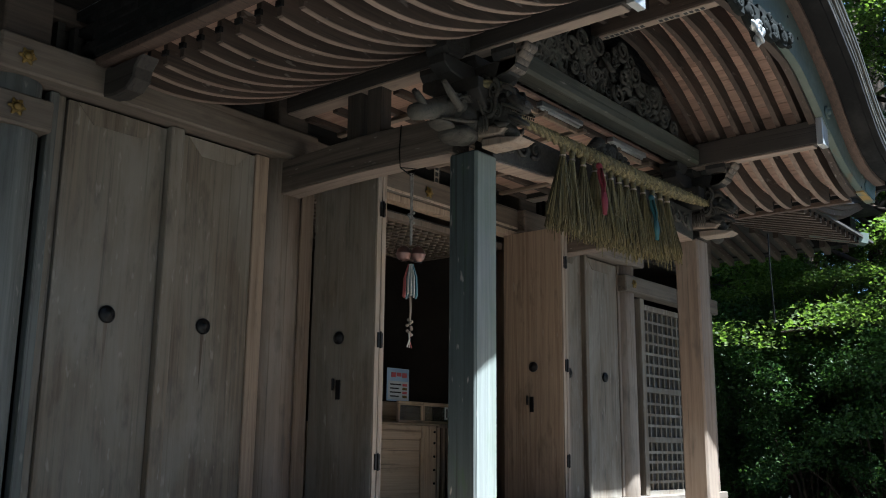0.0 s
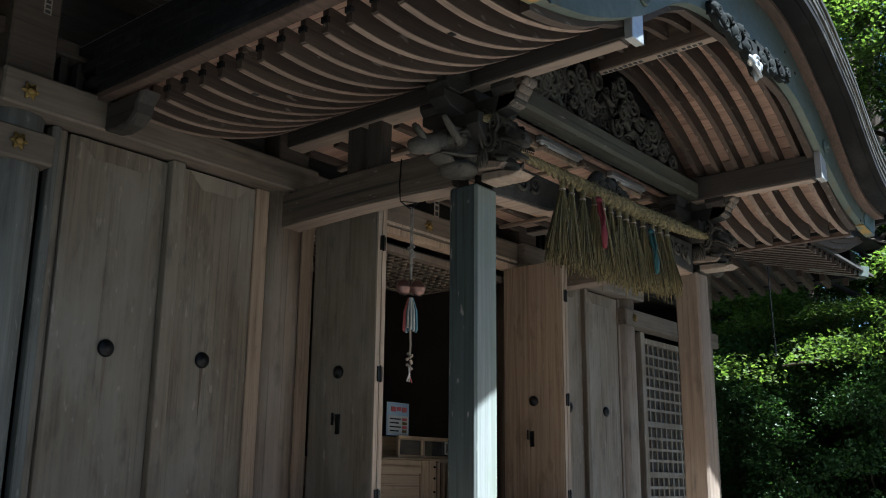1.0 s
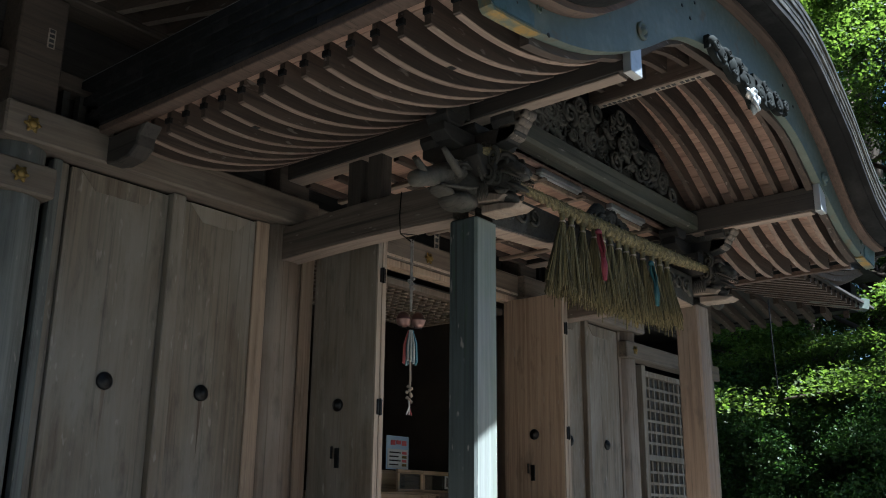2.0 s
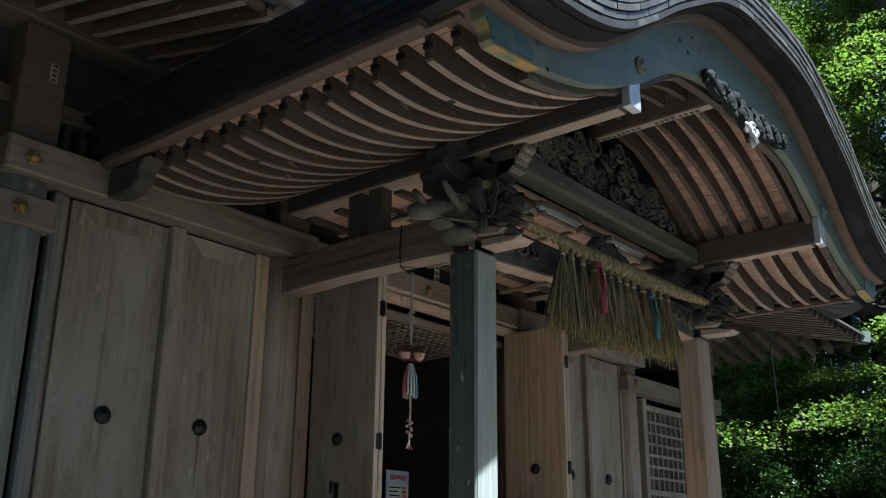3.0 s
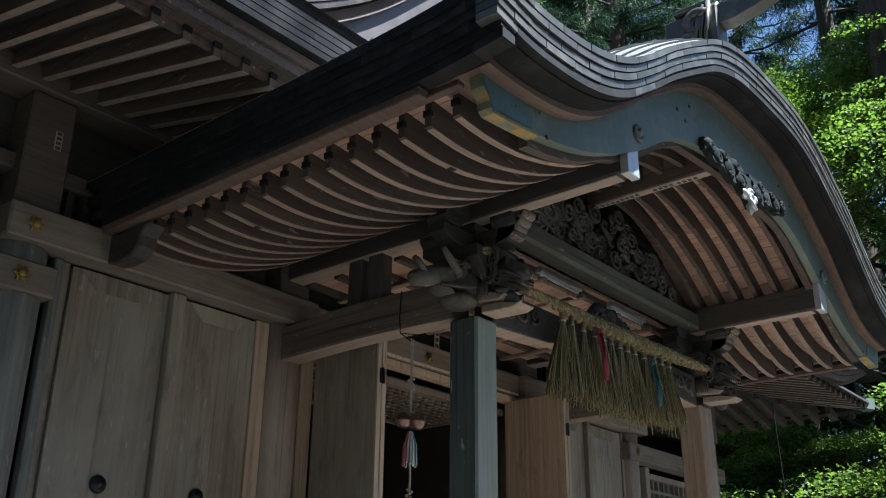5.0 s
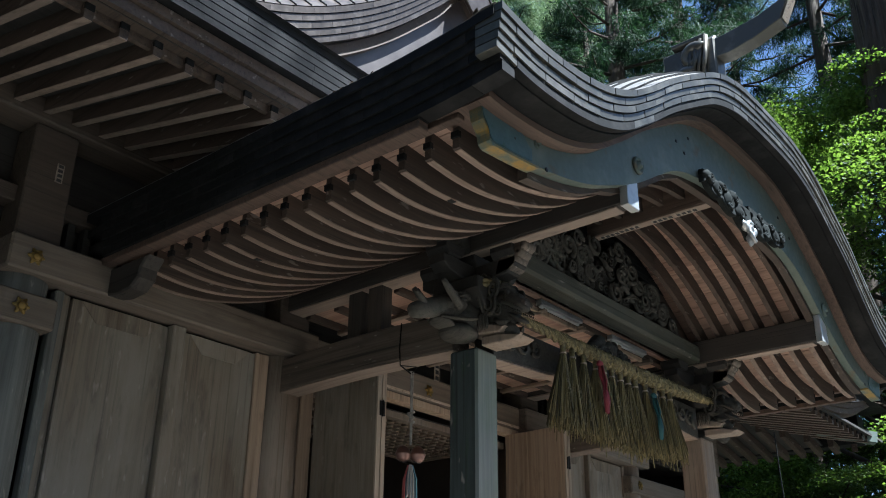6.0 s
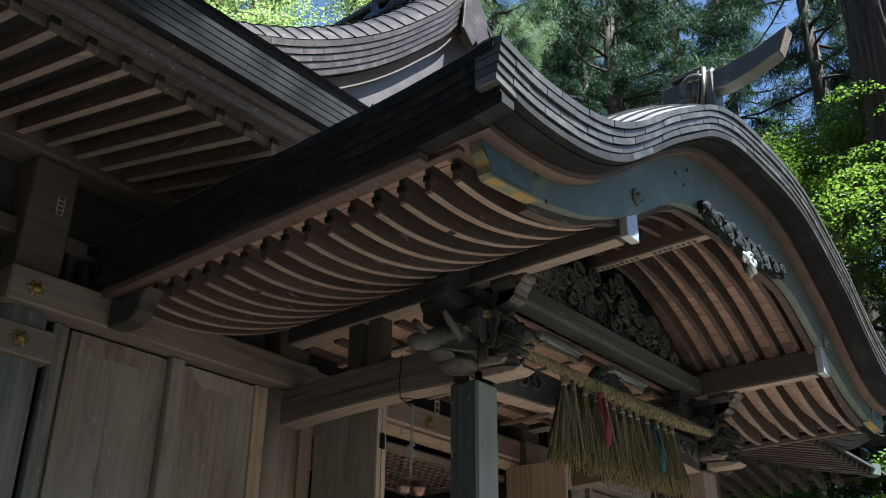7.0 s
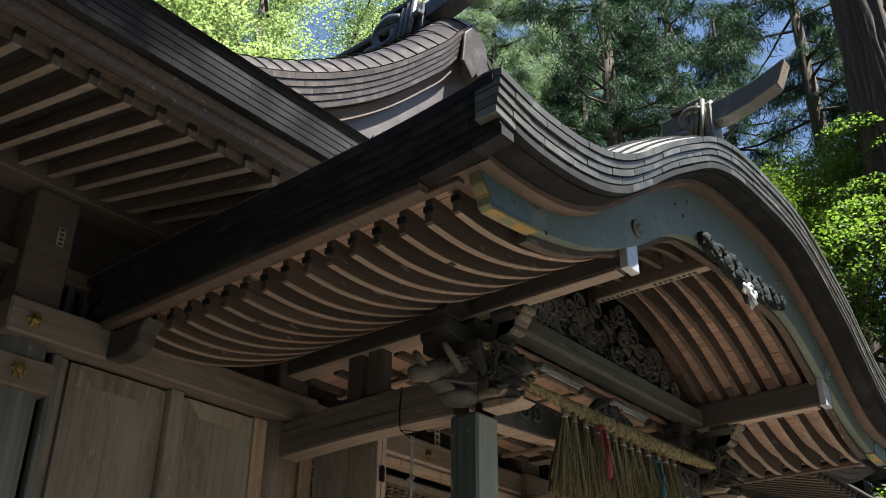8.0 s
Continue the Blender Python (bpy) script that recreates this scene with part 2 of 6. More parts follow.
# inner walls get a near-black tone, so the room's dimness is in the colour
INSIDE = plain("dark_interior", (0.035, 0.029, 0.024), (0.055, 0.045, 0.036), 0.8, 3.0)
EARTH = plain("forest_earth", (0.055, 0.045, 0.030), (0.11, 0.09, 0.06), 0.95, 1.3, 0.6, 0.03)

BRONZEDARK.node_tree.nodes["Principled BSDF"].inputs["Specular IOR Level"].default_value = 0.08


def court_ground():
    """Mossy gravel round the hall, breaking up into forest earth."""
    nt = EARTH.node_tree
    p = nt.nodes["Principled BSDF"]
    old = p.inputs["Base Color"].links[0].from_socket
    geo = nt.nodes.new("ShaderNodeTexCoord")
    dist = nt.nodes.new("ShaderNodeVectorMath")
    dist.operation = "DISTANCE"
    dist.inputs[1].default_value = (5.0, 0.0, 0.0)
    link(nt, geo.outputs["Object"], dist.inputs[0])
    wob = node(nt, "ShaderNodeTexNoise", Scale=0.5, Detail=5.0)
    link(nt, geo.outputs["Object"], wob.inputs["Vector"])
    add = nt.nodes.new("ShaderNodeMath")
    add.operation = "MULTIPLY_ADD"
    add.inputs[1].default_value = 5.0
    link(nt, wob.outputs[0], add.inputs[0])
    link(nt, dist.outputs["Value"], add.inputs[2])
    peb = node(nt, "ShaderNodeTexVoronoi", Scale=60.0)
    link(nt, geo.outputs["Object"], peb.inputs["Vector"])
    stones = mix(nt, peb.outputs["Distance"], (0.088, 0.085, 0.073, 1), (0.05, 0.048, 0.042, 1))
    link(nt, mix(nt, ramp(nt, add.outputs[0], 15.0, 12.5), old, stones), p.inputs["Base Color"])


court_ground()
STONE = plain("granite", (0.28, 0.27, 0.25), (0.4, 0.39, 0.36), 0.8, 18.0)
# pale wood for the added deck, which throws sunlight into the porch
DECK = wood("bounce_deck_wood", (0.26, 0.19, 0.13), (0.42, 0.32, 0.23), "x", grey=(0.40, 0.34, 0.27), wear=0.5)
PLASTER = plain("pale_gable_panel", (0.052, 0.043, 0.040), (0.085, 0.072, 0.067), 0.4, 4.0)
BARK = wood("cedar_bark", (0.02, 0.0135, 0.009), (0.07, 0.047, 0.031), "z", grey=(0.066, 0.052, 0.034), wear=0.5, rough=0.95, grain=14.0, bump=1.0, cracks=0.8)
MAPLE = leafy("maple_leaf", (0.048, 0.084, 0.016), (0.148, 0.200, 0.056), 0.5, 0.55)
# cypress foliage lightened so sunshine and haze sit in the tone
CEDARPALE = leafy("sunlit_cypress_leaf", (0.102, 0.149, 0.085), (0.221, 0.281, 0.170), 0.7, 0.4, (1.0, 1.1, 0.8))
CEDAR = leafy("cedar_leaf", (0.013, 0.031, 0.019), (0.038, 0.068, 0.034), 0.7, 0.35, (1.0, 1.2, 0.7))
SHRUB = leafy("broad_leaf", (0.024, 0.056, 0.018), (0.064, 0.112, 0.036), 0.35, 0.4)


# ---- shape helpers ----
def link_mesh(name, bm, material, smooth=False):
    me = bpy.data.meshes.new(name)
    bm.normal_update()
    bm.to_mesh(me)
    bm.free()
    me.materials.append(material)
    if smooth:
        me.shade_smooth()
    return new(name, me)


def base(name, x, y, z, label, category, group="", kind=""):
    ob = new(name)
    ob.location = (x, y, z)
    ob.empty_display_size = 0.2
    return tagged(ob, label, category, group, kind)


def hang(ob, parent, label=""):
    ob.parent = parent
    ob.matrix_parent_inverse = Matrix.Translation(-parent.location)
    return tagged(ob, label)


def part(name, bm, material, parent, label="", smooth=False):
    return hang(link_mesh(name, bm, material, smooth), parent, label)


def box(x0, x1, y0, y1, z0, z1, bevel=0.006, bm=None):
    bm = bm or bmesh.new()
    made = bmesh.ops.create_cube(bm, size=1.0)["verts"]
    for v in made:
        v.co = Vector(((x0 + x1) / 2 + v.co.x * (x1 - x0), (y0 + y1) / 2 + v.co.y * (y1 - y0), (z0 + z1) / 2 + v.co.z * (z1 - z0)))
    if bevel:
        bmesh.ops.bevel(bm, geom=list({e for v in made for e in v.link_edges}), offset=bevel, segments=1, affect="EDGES")
    return bm


def prism(outline, lo, hi, axis="y", bm=None, bevel=0.0):
    """A closed outline of (a, b) pairs pushed along an axis: y takes (x, z), x takes (y, z), z takes (x, y)."""
    bm = bm or bmesh.new()
    put = {"y": lambda a, b, c: (a, c, b), "x": lambda a, b, c: (c, a, b), "z": lambda a, b, c: (a, b, c)}[axis]
    first = [bm.verts.new(put(a, b, lo)) for a, b in outline]
    last = [bm.verts.new(put(a, b, hi)) for a, b in outline]
    n = len(outline)
    faces = [bm.faces.new(first), bm.faces.new(last[::-1])]
    for i in range(n):
        faces.append(bm.faces.new((first[i], last[i], last[(i + 1) % n], first[(i + 1) % n])))
    bmesh.ops.recalc_face_normals(bm, faces=faces)
    if bevel:
        bmesh.ops.bevel(bm, geom=list({e for f in faces[:2] for e in f.edges}), offset=bevel, segments=1, affect="EDGES")
    return bm


def ribbon(xs, top, bottom, y0, y1, bm=None):
    """A bent slab: heights top(x) and bottom(x) from y0 to y1."""
    bm = bm or bmesh.new()
    rings = [[bm.verts.new(p) for p in ((x, y0, bottom(x)), (x, y0, top(x)), (x, y1, top(x)), (x, y1, bottom(x)))] for x in xs]
    for a, b in zip(rings, rings[1:]):
        for i in range(4):
            j = (i + 1) % 4
            bm.faces.new((a[i], b[i], b[j], a[j]))
    bm.faces.new(rings[0])
    bm.faces.new(rings[-1][::-1])
    bmesh.ops.recalc_face_normals(bm, faces=bm.faces[:])
    return bm


def tube(path, radii, sides=10, bm=None, flat=1.0):
    """A round bar along a path, tapered."""
    bm = bm or bmesh.new()
    pts = [Vector(p) for p in path]
    rings = []
    side = None
    for i, p in enumerate(pts):
        d = (pts[min(i + 1, len(pts) - 1)] - pts[max(i - 1, 0)]).normalized()
        if side is None:
            side = d.orthogonal().normalized()
        side = (side - d * side.dot(d)).normalized()
        up = d.cross(side)
        r = radii[i] if isinstance(radii, (list, tuple)) else radii
        rings.append([bm.verts.new(p + (side * math.cos(a) + up * math.sin(a) * flat) * r) for a in (2 * math.pi * k / sides for k in range(sides))])
    for a, b in zip(rings, rings[1:]):
        for i in range(sides):
            j = (i + 1) % sides
            bm.faces.new((a[i], a[j], b[j], b[i]))
    bm.faces.new(rings[0][::-1])
    bm.faces.new(rings[-1])
    return bm


def lathe(profile, centre, axis="z", sides=20, bm=None):
    """Turn (radius, height) pairs about an axis through centre."""
    bm = bm or bmesh.new()
    c = Vector(centre)
    put = {"z": lambda u, v, h: (u, v, h), "y": lambda u, v, h: (u, h, v), "x": lambda u, v, h: (h, u, v)}[axis]
    rings = [[bm.verts.new(c + Vector(put(r * math.cos(a), r * math.sin(a), h))) for a in (2 * math.pi * k / sides for k in range(sides))] for r, h in profile]
    faces = []
    for a, b in zip(rings, rings[1:]):
        for i in range(sides):
            j = (i + 1) % sides
            faces.append(bm.faces.new((a[i], a[j], b[j], b[i])))
    faces.append(bm.faces.new(rings[0]))
    faces.append(bm.faces.new(rings[-1]))
    bmesh.ops.recalc_face_normals(bm, faces=faces)
    return bm


def curve_through(pairs):
    """A smooth function through (u, z) pairs."""
    us = np.array([p[0] for p in pairs], float)
    zs = np.array([p[1] for p in pairs], float)
    slope = np.gradient(zs, us)

    def value(u):
        u = min(max(u, us[0]), us[-1])
        i = min(int(np.searchsorted(us, u, side="right")) - 1, len(us) - 2)
        h = us[i + 1] - us[i]
        s = (u - us[i]) / h
        return float((2 * s**3 - 3 * s**2 + 1) * zs[i] + (s**3 - 2 * s**2 + s) * h * slope[i] + (3 * s**2 - 2 * s**3) * zs[i + 1] + (s**3 - s**2) * h * slope[i + 1])

    return value


def span(a, b, n):
    return [a + (b - a) * i / (n - 1) for i in range(n)]


def scroll(cx, cz, r, turns, y0, y1, width=0.035, sx=1, start=0.0, steps=34):
    """A flat spiral ribbon standing proud of a face."""
    bm = bmesh.new()
    pts = []
    for i in range(steps + 1):
        s = i / steps
        a = start + s * turns * 2 * math.pi
        rr = r * (1 - 0.86 * s)
        pts.append((cx + sx * rr * math.cos(a), cz + rr * math.sin(a), width * (1 - 0.6 * s)))
    rings = []
    for i, (x, z, w) in enumerate(pts):
        q, p0 = pts[min(i + 1, steps)], pts[max(i - 1, 0)]
        d = Vector((q[0] - p0[0], q[1] - p0[1])).normalized()
        nx, nz = -d.y * w / 2, d.x * w / 2
        rings.append([bm.verts.new(v) for v in ((x - nx, y1, z - nz), (x - nx * 0.6, y0, z - nz * 0.6), (x + nx * 0.6, y0, z + nz * 0.6), (x + nx, y1, z + nz))])
    for a, b in zip(rings, rings[1:]):
        for i in range(4):
            j = (i + 1) % 4
            bm.faces.new((a[i], a[j], b[j], b[i]))
    bm.faces.new(rings[0])
    bm.faces.new(rings[-1][::-1])
    bmesh.ops.recalc_face_normals(bm, faces=bm.faces[:])
    return bm


# ---- the plan ----
MID = 5.58                      # middle of the porch
PIL = (4.14, 7.02)              # porch pillars, and hall columns behind them
WALL = 4.85                     # face of the hall's front wall
FLOOR = 0.95
HALF = 3.06                     # half width of the porch roof
crest = curve_through([(0, 4.865), (0.25, 4.86), (0.5, 4.835), (0.8, 4.745), (1.12, 4.57), (1.45, 4.365), (1.74, 4.16), (2.0, 4.0), (2.2, 3.92), (2.4, 3.875), (2.6, 3.855), (2.8, 3.853), (3.06, 3.89)])


HALF_R = 2.78                    # the far slope is a little shorter


def reach(x):
    """How far out along the roof's curve x lies; the far eave is drawn in."""
    u = abs(x - MID)
    return u if x < MID or u < 1.4 else 1.4 + (u - 1.4) * (HALF - 1.4) / (HALF_R - 1.4)


def edge_x(u, side):
    """The x that lies u out on the near (-1) or far (1) slope."""
    return MID - u if side < 0 else MID + (u if u < 1.4 else 1.4 + (u - 1.4) * (HALF_R - 1.4) / (HALF - 1.4))


def roof_top(x):
    return crest(reach(x))


# ---- ground and the hall ----
def ground():
    bm = bmesh.new()
    n = 60
    grid = [[None] * (n + 1) for _ in range(n + 1)]
    for i in range(n + 1):
        for j in range(n + 1):
            a, b = (i / n * 2 - 1), (j / n * 2 - 1)
            x, y = 6 + 600 * a * abs(a) ** 1.6, 8 + 600 * b * abs(b) ** 1.6
            r = math.hypot(x - 5, y - 5)
            z = 0.0 if r < 12 else min(1, (r - 12) / 25) * (0.5 * noise.noise((x * 0.09, y * 0.09, 3)) + max(0, y - 14) * 0.05)
            grid[i][j] = bm.verts.new((x, y, z))
    for i in range(n):
        for j in range(n):
            bm.faces.new((grid[i][j], grid[i + 1][j], grid[i + 1][j + 1], grid[i][j + 1]))
    tagged(link_mesh("ground", bm, EARTH, True), "bare forest earth with leaf litter under tall trees", "ground", kind="structure")


ground()

hall = base("shrine_hall", MID, WALL, 0, "weathered wooden shrine hall with round columns and panelled bays", "building")


def column(x, r=0.172, top=3.535):
    bm = lathe([(r, 0.0), (r, 1.2), (r * 0.995, 2.6), (r * 0.985, top)], (x, WALL + 0.1, 0), sides=28)
    part("column", bm, GREYPOST if x < 3 else POST, hall, "round weathered wooden column", True)


COLS = (2.23, 4.146, 7.02, 8.94, 10.92, 0.2, -2.0)
for cx in COLS:
    column(cx)
part("sill", box(-3.2, 11.05, WALL - 0.12, WALL + 0.3, 0.72, FLOOR), BEAMX, hall)
part("foundation", box(-3.2, 11.05, WALL + 0.02, WALL + 0.28, 0, 0.715), STONE, hall, "granite foundation course")
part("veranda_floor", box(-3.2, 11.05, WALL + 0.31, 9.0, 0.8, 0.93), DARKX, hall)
# head tie over the three middle bays, with its rounded ends
part("lintel", box(2.06, 4.32, WALL - 0.13, WALL + 0.06, 3.345, 3.545, 0.012), BEAMX, hall, "heavy weathered lintel")
part("lintel", box(4.325, 6.84, WALL - 0.07, WALL + 0.06, 3.345, 3.545, 0.012), BEAMX, hall)
part("lintel", box(6.85, 9.12, WALL - 0.13, WALL + 0.06, 3.345, 3.545, 0.012), BEAMX, hall, "heavy weathered lintel")
for x0, x1 in ((-2.5, 2.40), (8.76, 11.08)):
    part("lintel", box(x0, x1, WALL - 0.10, WALL + 0.06, 3.06, 3.24, 0.012), BEAMX, hall, "lower lintel of the side bay")
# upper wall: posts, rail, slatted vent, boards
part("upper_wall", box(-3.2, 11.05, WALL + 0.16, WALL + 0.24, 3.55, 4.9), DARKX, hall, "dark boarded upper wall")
part("rail", box(-3.2, 11.05, WALL + 0.02, WALL + 0.15, 3.78, 3.88, 0.008), TOPX, hall)
part("head_beam", box(-3.2, 11.05, WALL - 0.1, WALL + 0.15, 4.27, 4.5, 0.01), TOPX, hall, "head beam under the rafters")
for cx in COLS:
    part("upper_post", box(cx - 0.135, cx + 0.135, WALL - 0.06, WALL + 0.155, 3.55, 4.265, 0.01), TOPX, hall)
for x0, x1 in ((2.4, 3.98), (7.2, 8.78), (9.1, 10.75), (0.4, 2.05)):
    for i in range(int((x1 - x0) / 0.105)):
        x = x0 + 0.04 + i * 0.105
        part("vent_slat", box(x, x + 0.045, WALL + 0.04, WALL + 0.1, 3.55, 3.775, 0), DARKX, hall)
# end and back walls that close the hall
part("end_wall", box(-3.3, -3.2, WALL, 9.1, 0.7, 4.9), DARKX, hall)
part("end_wall", box(11.05, 11.1, WALL, 9.1, 0.7, 4.9), DARKX, hall)
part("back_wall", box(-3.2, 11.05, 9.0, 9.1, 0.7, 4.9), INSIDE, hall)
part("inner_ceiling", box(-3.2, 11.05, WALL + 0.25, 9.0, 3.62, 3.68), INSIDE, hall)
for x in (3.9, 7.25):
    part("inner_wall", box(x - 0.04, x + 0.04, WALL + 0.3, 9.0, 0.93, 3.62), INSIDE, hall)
# side bay infill at the near end
part("wall_panel", box(-2.9, 2.1, WALL + 0.08, WALL + 0.14, FLOOR, 3.06), DOOR, hall, "weathered plank wall")


def knob(x, z, y, parent, facing="y", s=1.0):
    if facing == "y":
        bm = lathe([(0.044 * s, 0.0), (0.044 * s, -0.012), (0.034 * s, -0.022), (0.022 * s, -0.024), (0.020 * s, -0.03), (0.004, -0.036)], (x, y, z), "y", 20)
    else:
        bm = lathe([(0.044 * s, 0.0), (0.044 * s, -0.012), (0.034 * s, -0.022), (0.022 * s, -0.024), (0.020 * s, -0.03), (0.004, -0.036)], (x, y, z), "x", 20)
    part("knob", bm, IRON, parent, "black iron door boss", True)


def bay_door(x0, x1, kx):
    """A closed plank door of a side bay, with a keyed top rail and an iron boss."""
    d = base("hall_door", (x0 + x1) / 2, WALL, FLOOR, "closed weathered plank door with a round black iron boss", "door", "closed plank doors")
    y = WALL + 0.012
    part("panel", box(x0, x1, y, y + 0.05, FLOOR, 3.325, 0.003), DOOR, d)
    part("rust_streak", prism([(kx - 0.012, 2.10), (kx + 0.012, 2.10), (kx + 0.006, 1.93), (kx - 0.004, 1.74), (kx - 0.008, 1.93)], y - 0.0012, y + 0.002, "y"), RUST, d, "dark streak below the boss")
    part("top_rail", prism([(x0 + 0.05, 3.325), (x1 - 0.05, 3.325), (x1 - 0.16, 3.215), (x0 + 0.16, 3.215)], y - 0.005, y + 0.01, "y", bevel=0.002), DOOR, d, "keyed top rail")
    knob(kx, 2.135, y, d, "y", 1.15)
    return d


bay_door(2.535, 3.185, 2.877)
bay_door(3.29, 3.875, 3.535)
bay_door(7.42, 8.03, 7.775)
bay_door(8.10, 8.75, 8.46)
for x0, x1, y0, m in ((2.42, 2.475, 0.0, GREYPOST), (2.48, 2.53, 0.03, DOOR), (3.19, 3.285, -0.035, DOOR), (3.88, 3.99, 0.0, RED), (7.20, 7.41, 0.0, POST), (8.035, 8.095, -0.035, DOOR), (8.755, 8.80, 0.0, POST), (4.318, 4.436, 0.02, RED), (6.815, 6.86, 0.02, RED)):
    part("jamb", box(x0, x1, WALL + y0, WALL + 0.07, FLOOR, 3.34, 0.006), m, hall)


def folded_leaf(x, side, m, edge):
    """Two door leaves folded flat against each other, standing out from the wall."""
    d = base("folding_door", x, 4.5, FLOOR, "open folding plank door standing out from the wall, with iron hinges", "door", "open folding doors")
    for k in (0, 1):
        a = x + k * 0.046
        part("leaf", box(a, a + 0.042, 4.262, 4.86, FLOOR, 3.29, 0.003), m, d)
        part("edge_strip", box(a + 0.001, a + 0.041, 4.248, 4.2615, FLOOR, 3.29, 0.002), edge, d, "pale worn edge")
    for z in (1.32, 2.10, 2.98):
        part("hinge", box(x + 0.02, x + 0.068, 4.238, 4.2475, z - 0.05, z + 0.05, 0.002), IRON, d, "iron butt hinge")
        part("hinge_pin", tube([(x + 0.044, 4.236, z - 0.055), (x + 0.044, 4.236, z + 0.055)], 0.006, 8), IRON, d)
    knob(x, 2.13 if side < 0 else 2.10, 4.58 if side < 0 else 4.55, d, "x")
    part("lock_plate", box(x - 0.012, x - 0.0005, 4.55, 4.59, 1.72, 1.85, 0.003), IRON, d)
    part("lock_hasp", box(x - 0.03, x - 0.0125, 4.60, 4.612, 1.78, 1.86, 0.003), IRON, d)


folded_leaf(4.44, -1, DOOR, PALEZ)
folded_leaf(6.72, 1, RED, PALEZ)


# lattice window of the far bay
def lattice_window(x0, x1):
    w = base("lattice_window", (x0 + x1) / 2, WALL, FLOOR, "weathered wooden lattice shutter in three tiers", "window")
    y = WALL + 0.03
    part("frame", box(x0 - 0.09, x0 - 0.002, y - 0.03, y + 0.06, FLOOR, 3.05), DOOR, w)
    part("frame", box(x1 + 0.002, x1 + 0.09, y - 0.03, y + 0.06, FLOOR, 3.05), DOOR, w)
    tiers = ((FLOOR + 0.03, 1.50), (1.56, 2.03), (2.10, 2.93))
    for z in (FLOOR + 0.015, 1.53, 2.065, 2.965):
        part("rail", box(x0, x1, y - 0.012, y + 0.045, z - 0.03, z + 0.03, 0.003), DOOR, w)
    for z0, z1 in tiers:
        nx = round((x1 - x0) / 0.118)
        for i in range(nx + 1):
            x = x0 + (x1 - x0) * i / nx
            part("bar", box(x - 0.013, x + 0.013, y, y + 0.02, z0, z1, 0), DOOR, w)
        nz = round((z1 - z0) / 0.112)
        for i in range(1, nz):
            z = z0 + (z1 - z0) * i / nz
            part("bar", box(x0, x1, y - 0.006, y - 0.0005, z - 0.014, z + 0.014, 0), DOOR, w)
    part("backing", box(x0, x1, y + 0.06, y + 0.07, FLOOR, 3.0, 0), DARKX, w)


lattice_window(9.34, 10.66)


# lattice shutter propped level inside the doorway
def raised_lattice():
    w = base("raised_lattice", MID, 5.4, 3.25, "wooden lattice shutter propped level inside the doorway", "shutter")
    x0, x1, y0, y1, z = 4.36, LATX, 4.93, LATY, LATZ
    for a, b, c, d in ((x0, x1, y0, y0 + 0.05), (x0, x1, y1 - 0.05, y1), (x0, x0 + 0.05, y0 + 0.0505, y1 - 0.0505), (x1 - 0.05, x1, y0 + 0.0505, y1 - 0.0505)):
        part("frame", box(a, b, c, d, z - 0.012, z + 0.04, 0.003), POST, w)
    n = int((x1 - x0) / 0.082)
    for i in range(1, n):
        x = x0 + (x1 - x0) * i / n
        part("bar", box(x - 0.012, x + 0.012, y0 + 0.05, y1 - 0.05, z - 0.004, z + 0.030, 0), POST, w)
    n = int((y1 - y0) / 0.082)
    for i in range(1, n):
        y = y0 + (y1 - y0) * i / n
        part("bar", box(x0 + 0.05, x1 - 0.05, y - 0.012, y + 0.012, z - 0.002, z + 0.028, 0), POST, w)
    part("backing", box(x0, x1, y0, y1, z + 0.041, z + 0.05, 0), DARKX, w)


LATX, LATY, LATZ = 6.80, 5.98, 3.20
raised_lattice()

# ---- porch frame ----
porch = base("porch_frame", MID, 3.2, 0, "weathered wooden shrine porch frame on two square pillars", "porch")


def pillar(x, m):
    part("pillar", box(x - 0.1, x + 0.1, 3.11, 3.31, 0.25, 3.07, 0.014), m, porch, "square chamfered pillar")
    part("pillar_base", prism([(x - 0.19, 0), (x + 0.19, 0), (x + 0.14, 0.245), (x - 0.14, 0.245)], 3.03, 3.39, "y", bevel=0.015), STONE, porch, "granite pillar base")


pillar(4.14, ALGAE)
pillar(7.02, POST)

# deck and steps between the pillars: unseen, added pale to bounce sunlight up
for i in range(12):
    y = 2.62 + i * 0.178
    part("deck_board", box(3.45, 7.7, y, y + 0.174, 0.86, 0.925, 0.004), DECK, porch)
for k in range(4):
    part("step", box(3.8, 7.35, 2.30 - 0.30 * k, 2.60 - 0.30 * k, 0.62 - 0.18 * k, 0.75 - 0.18 * k, 0.006), DECK, porch, "unseen wooden step added to bounce light")
for x in (3.8, 7.29):
    part("stringer", prism([(1.35, 0), (2.6, 0), (2.6, 0.84), (2.3, 0.60)], x, x + 0.06, "x"), DARKY, porch)

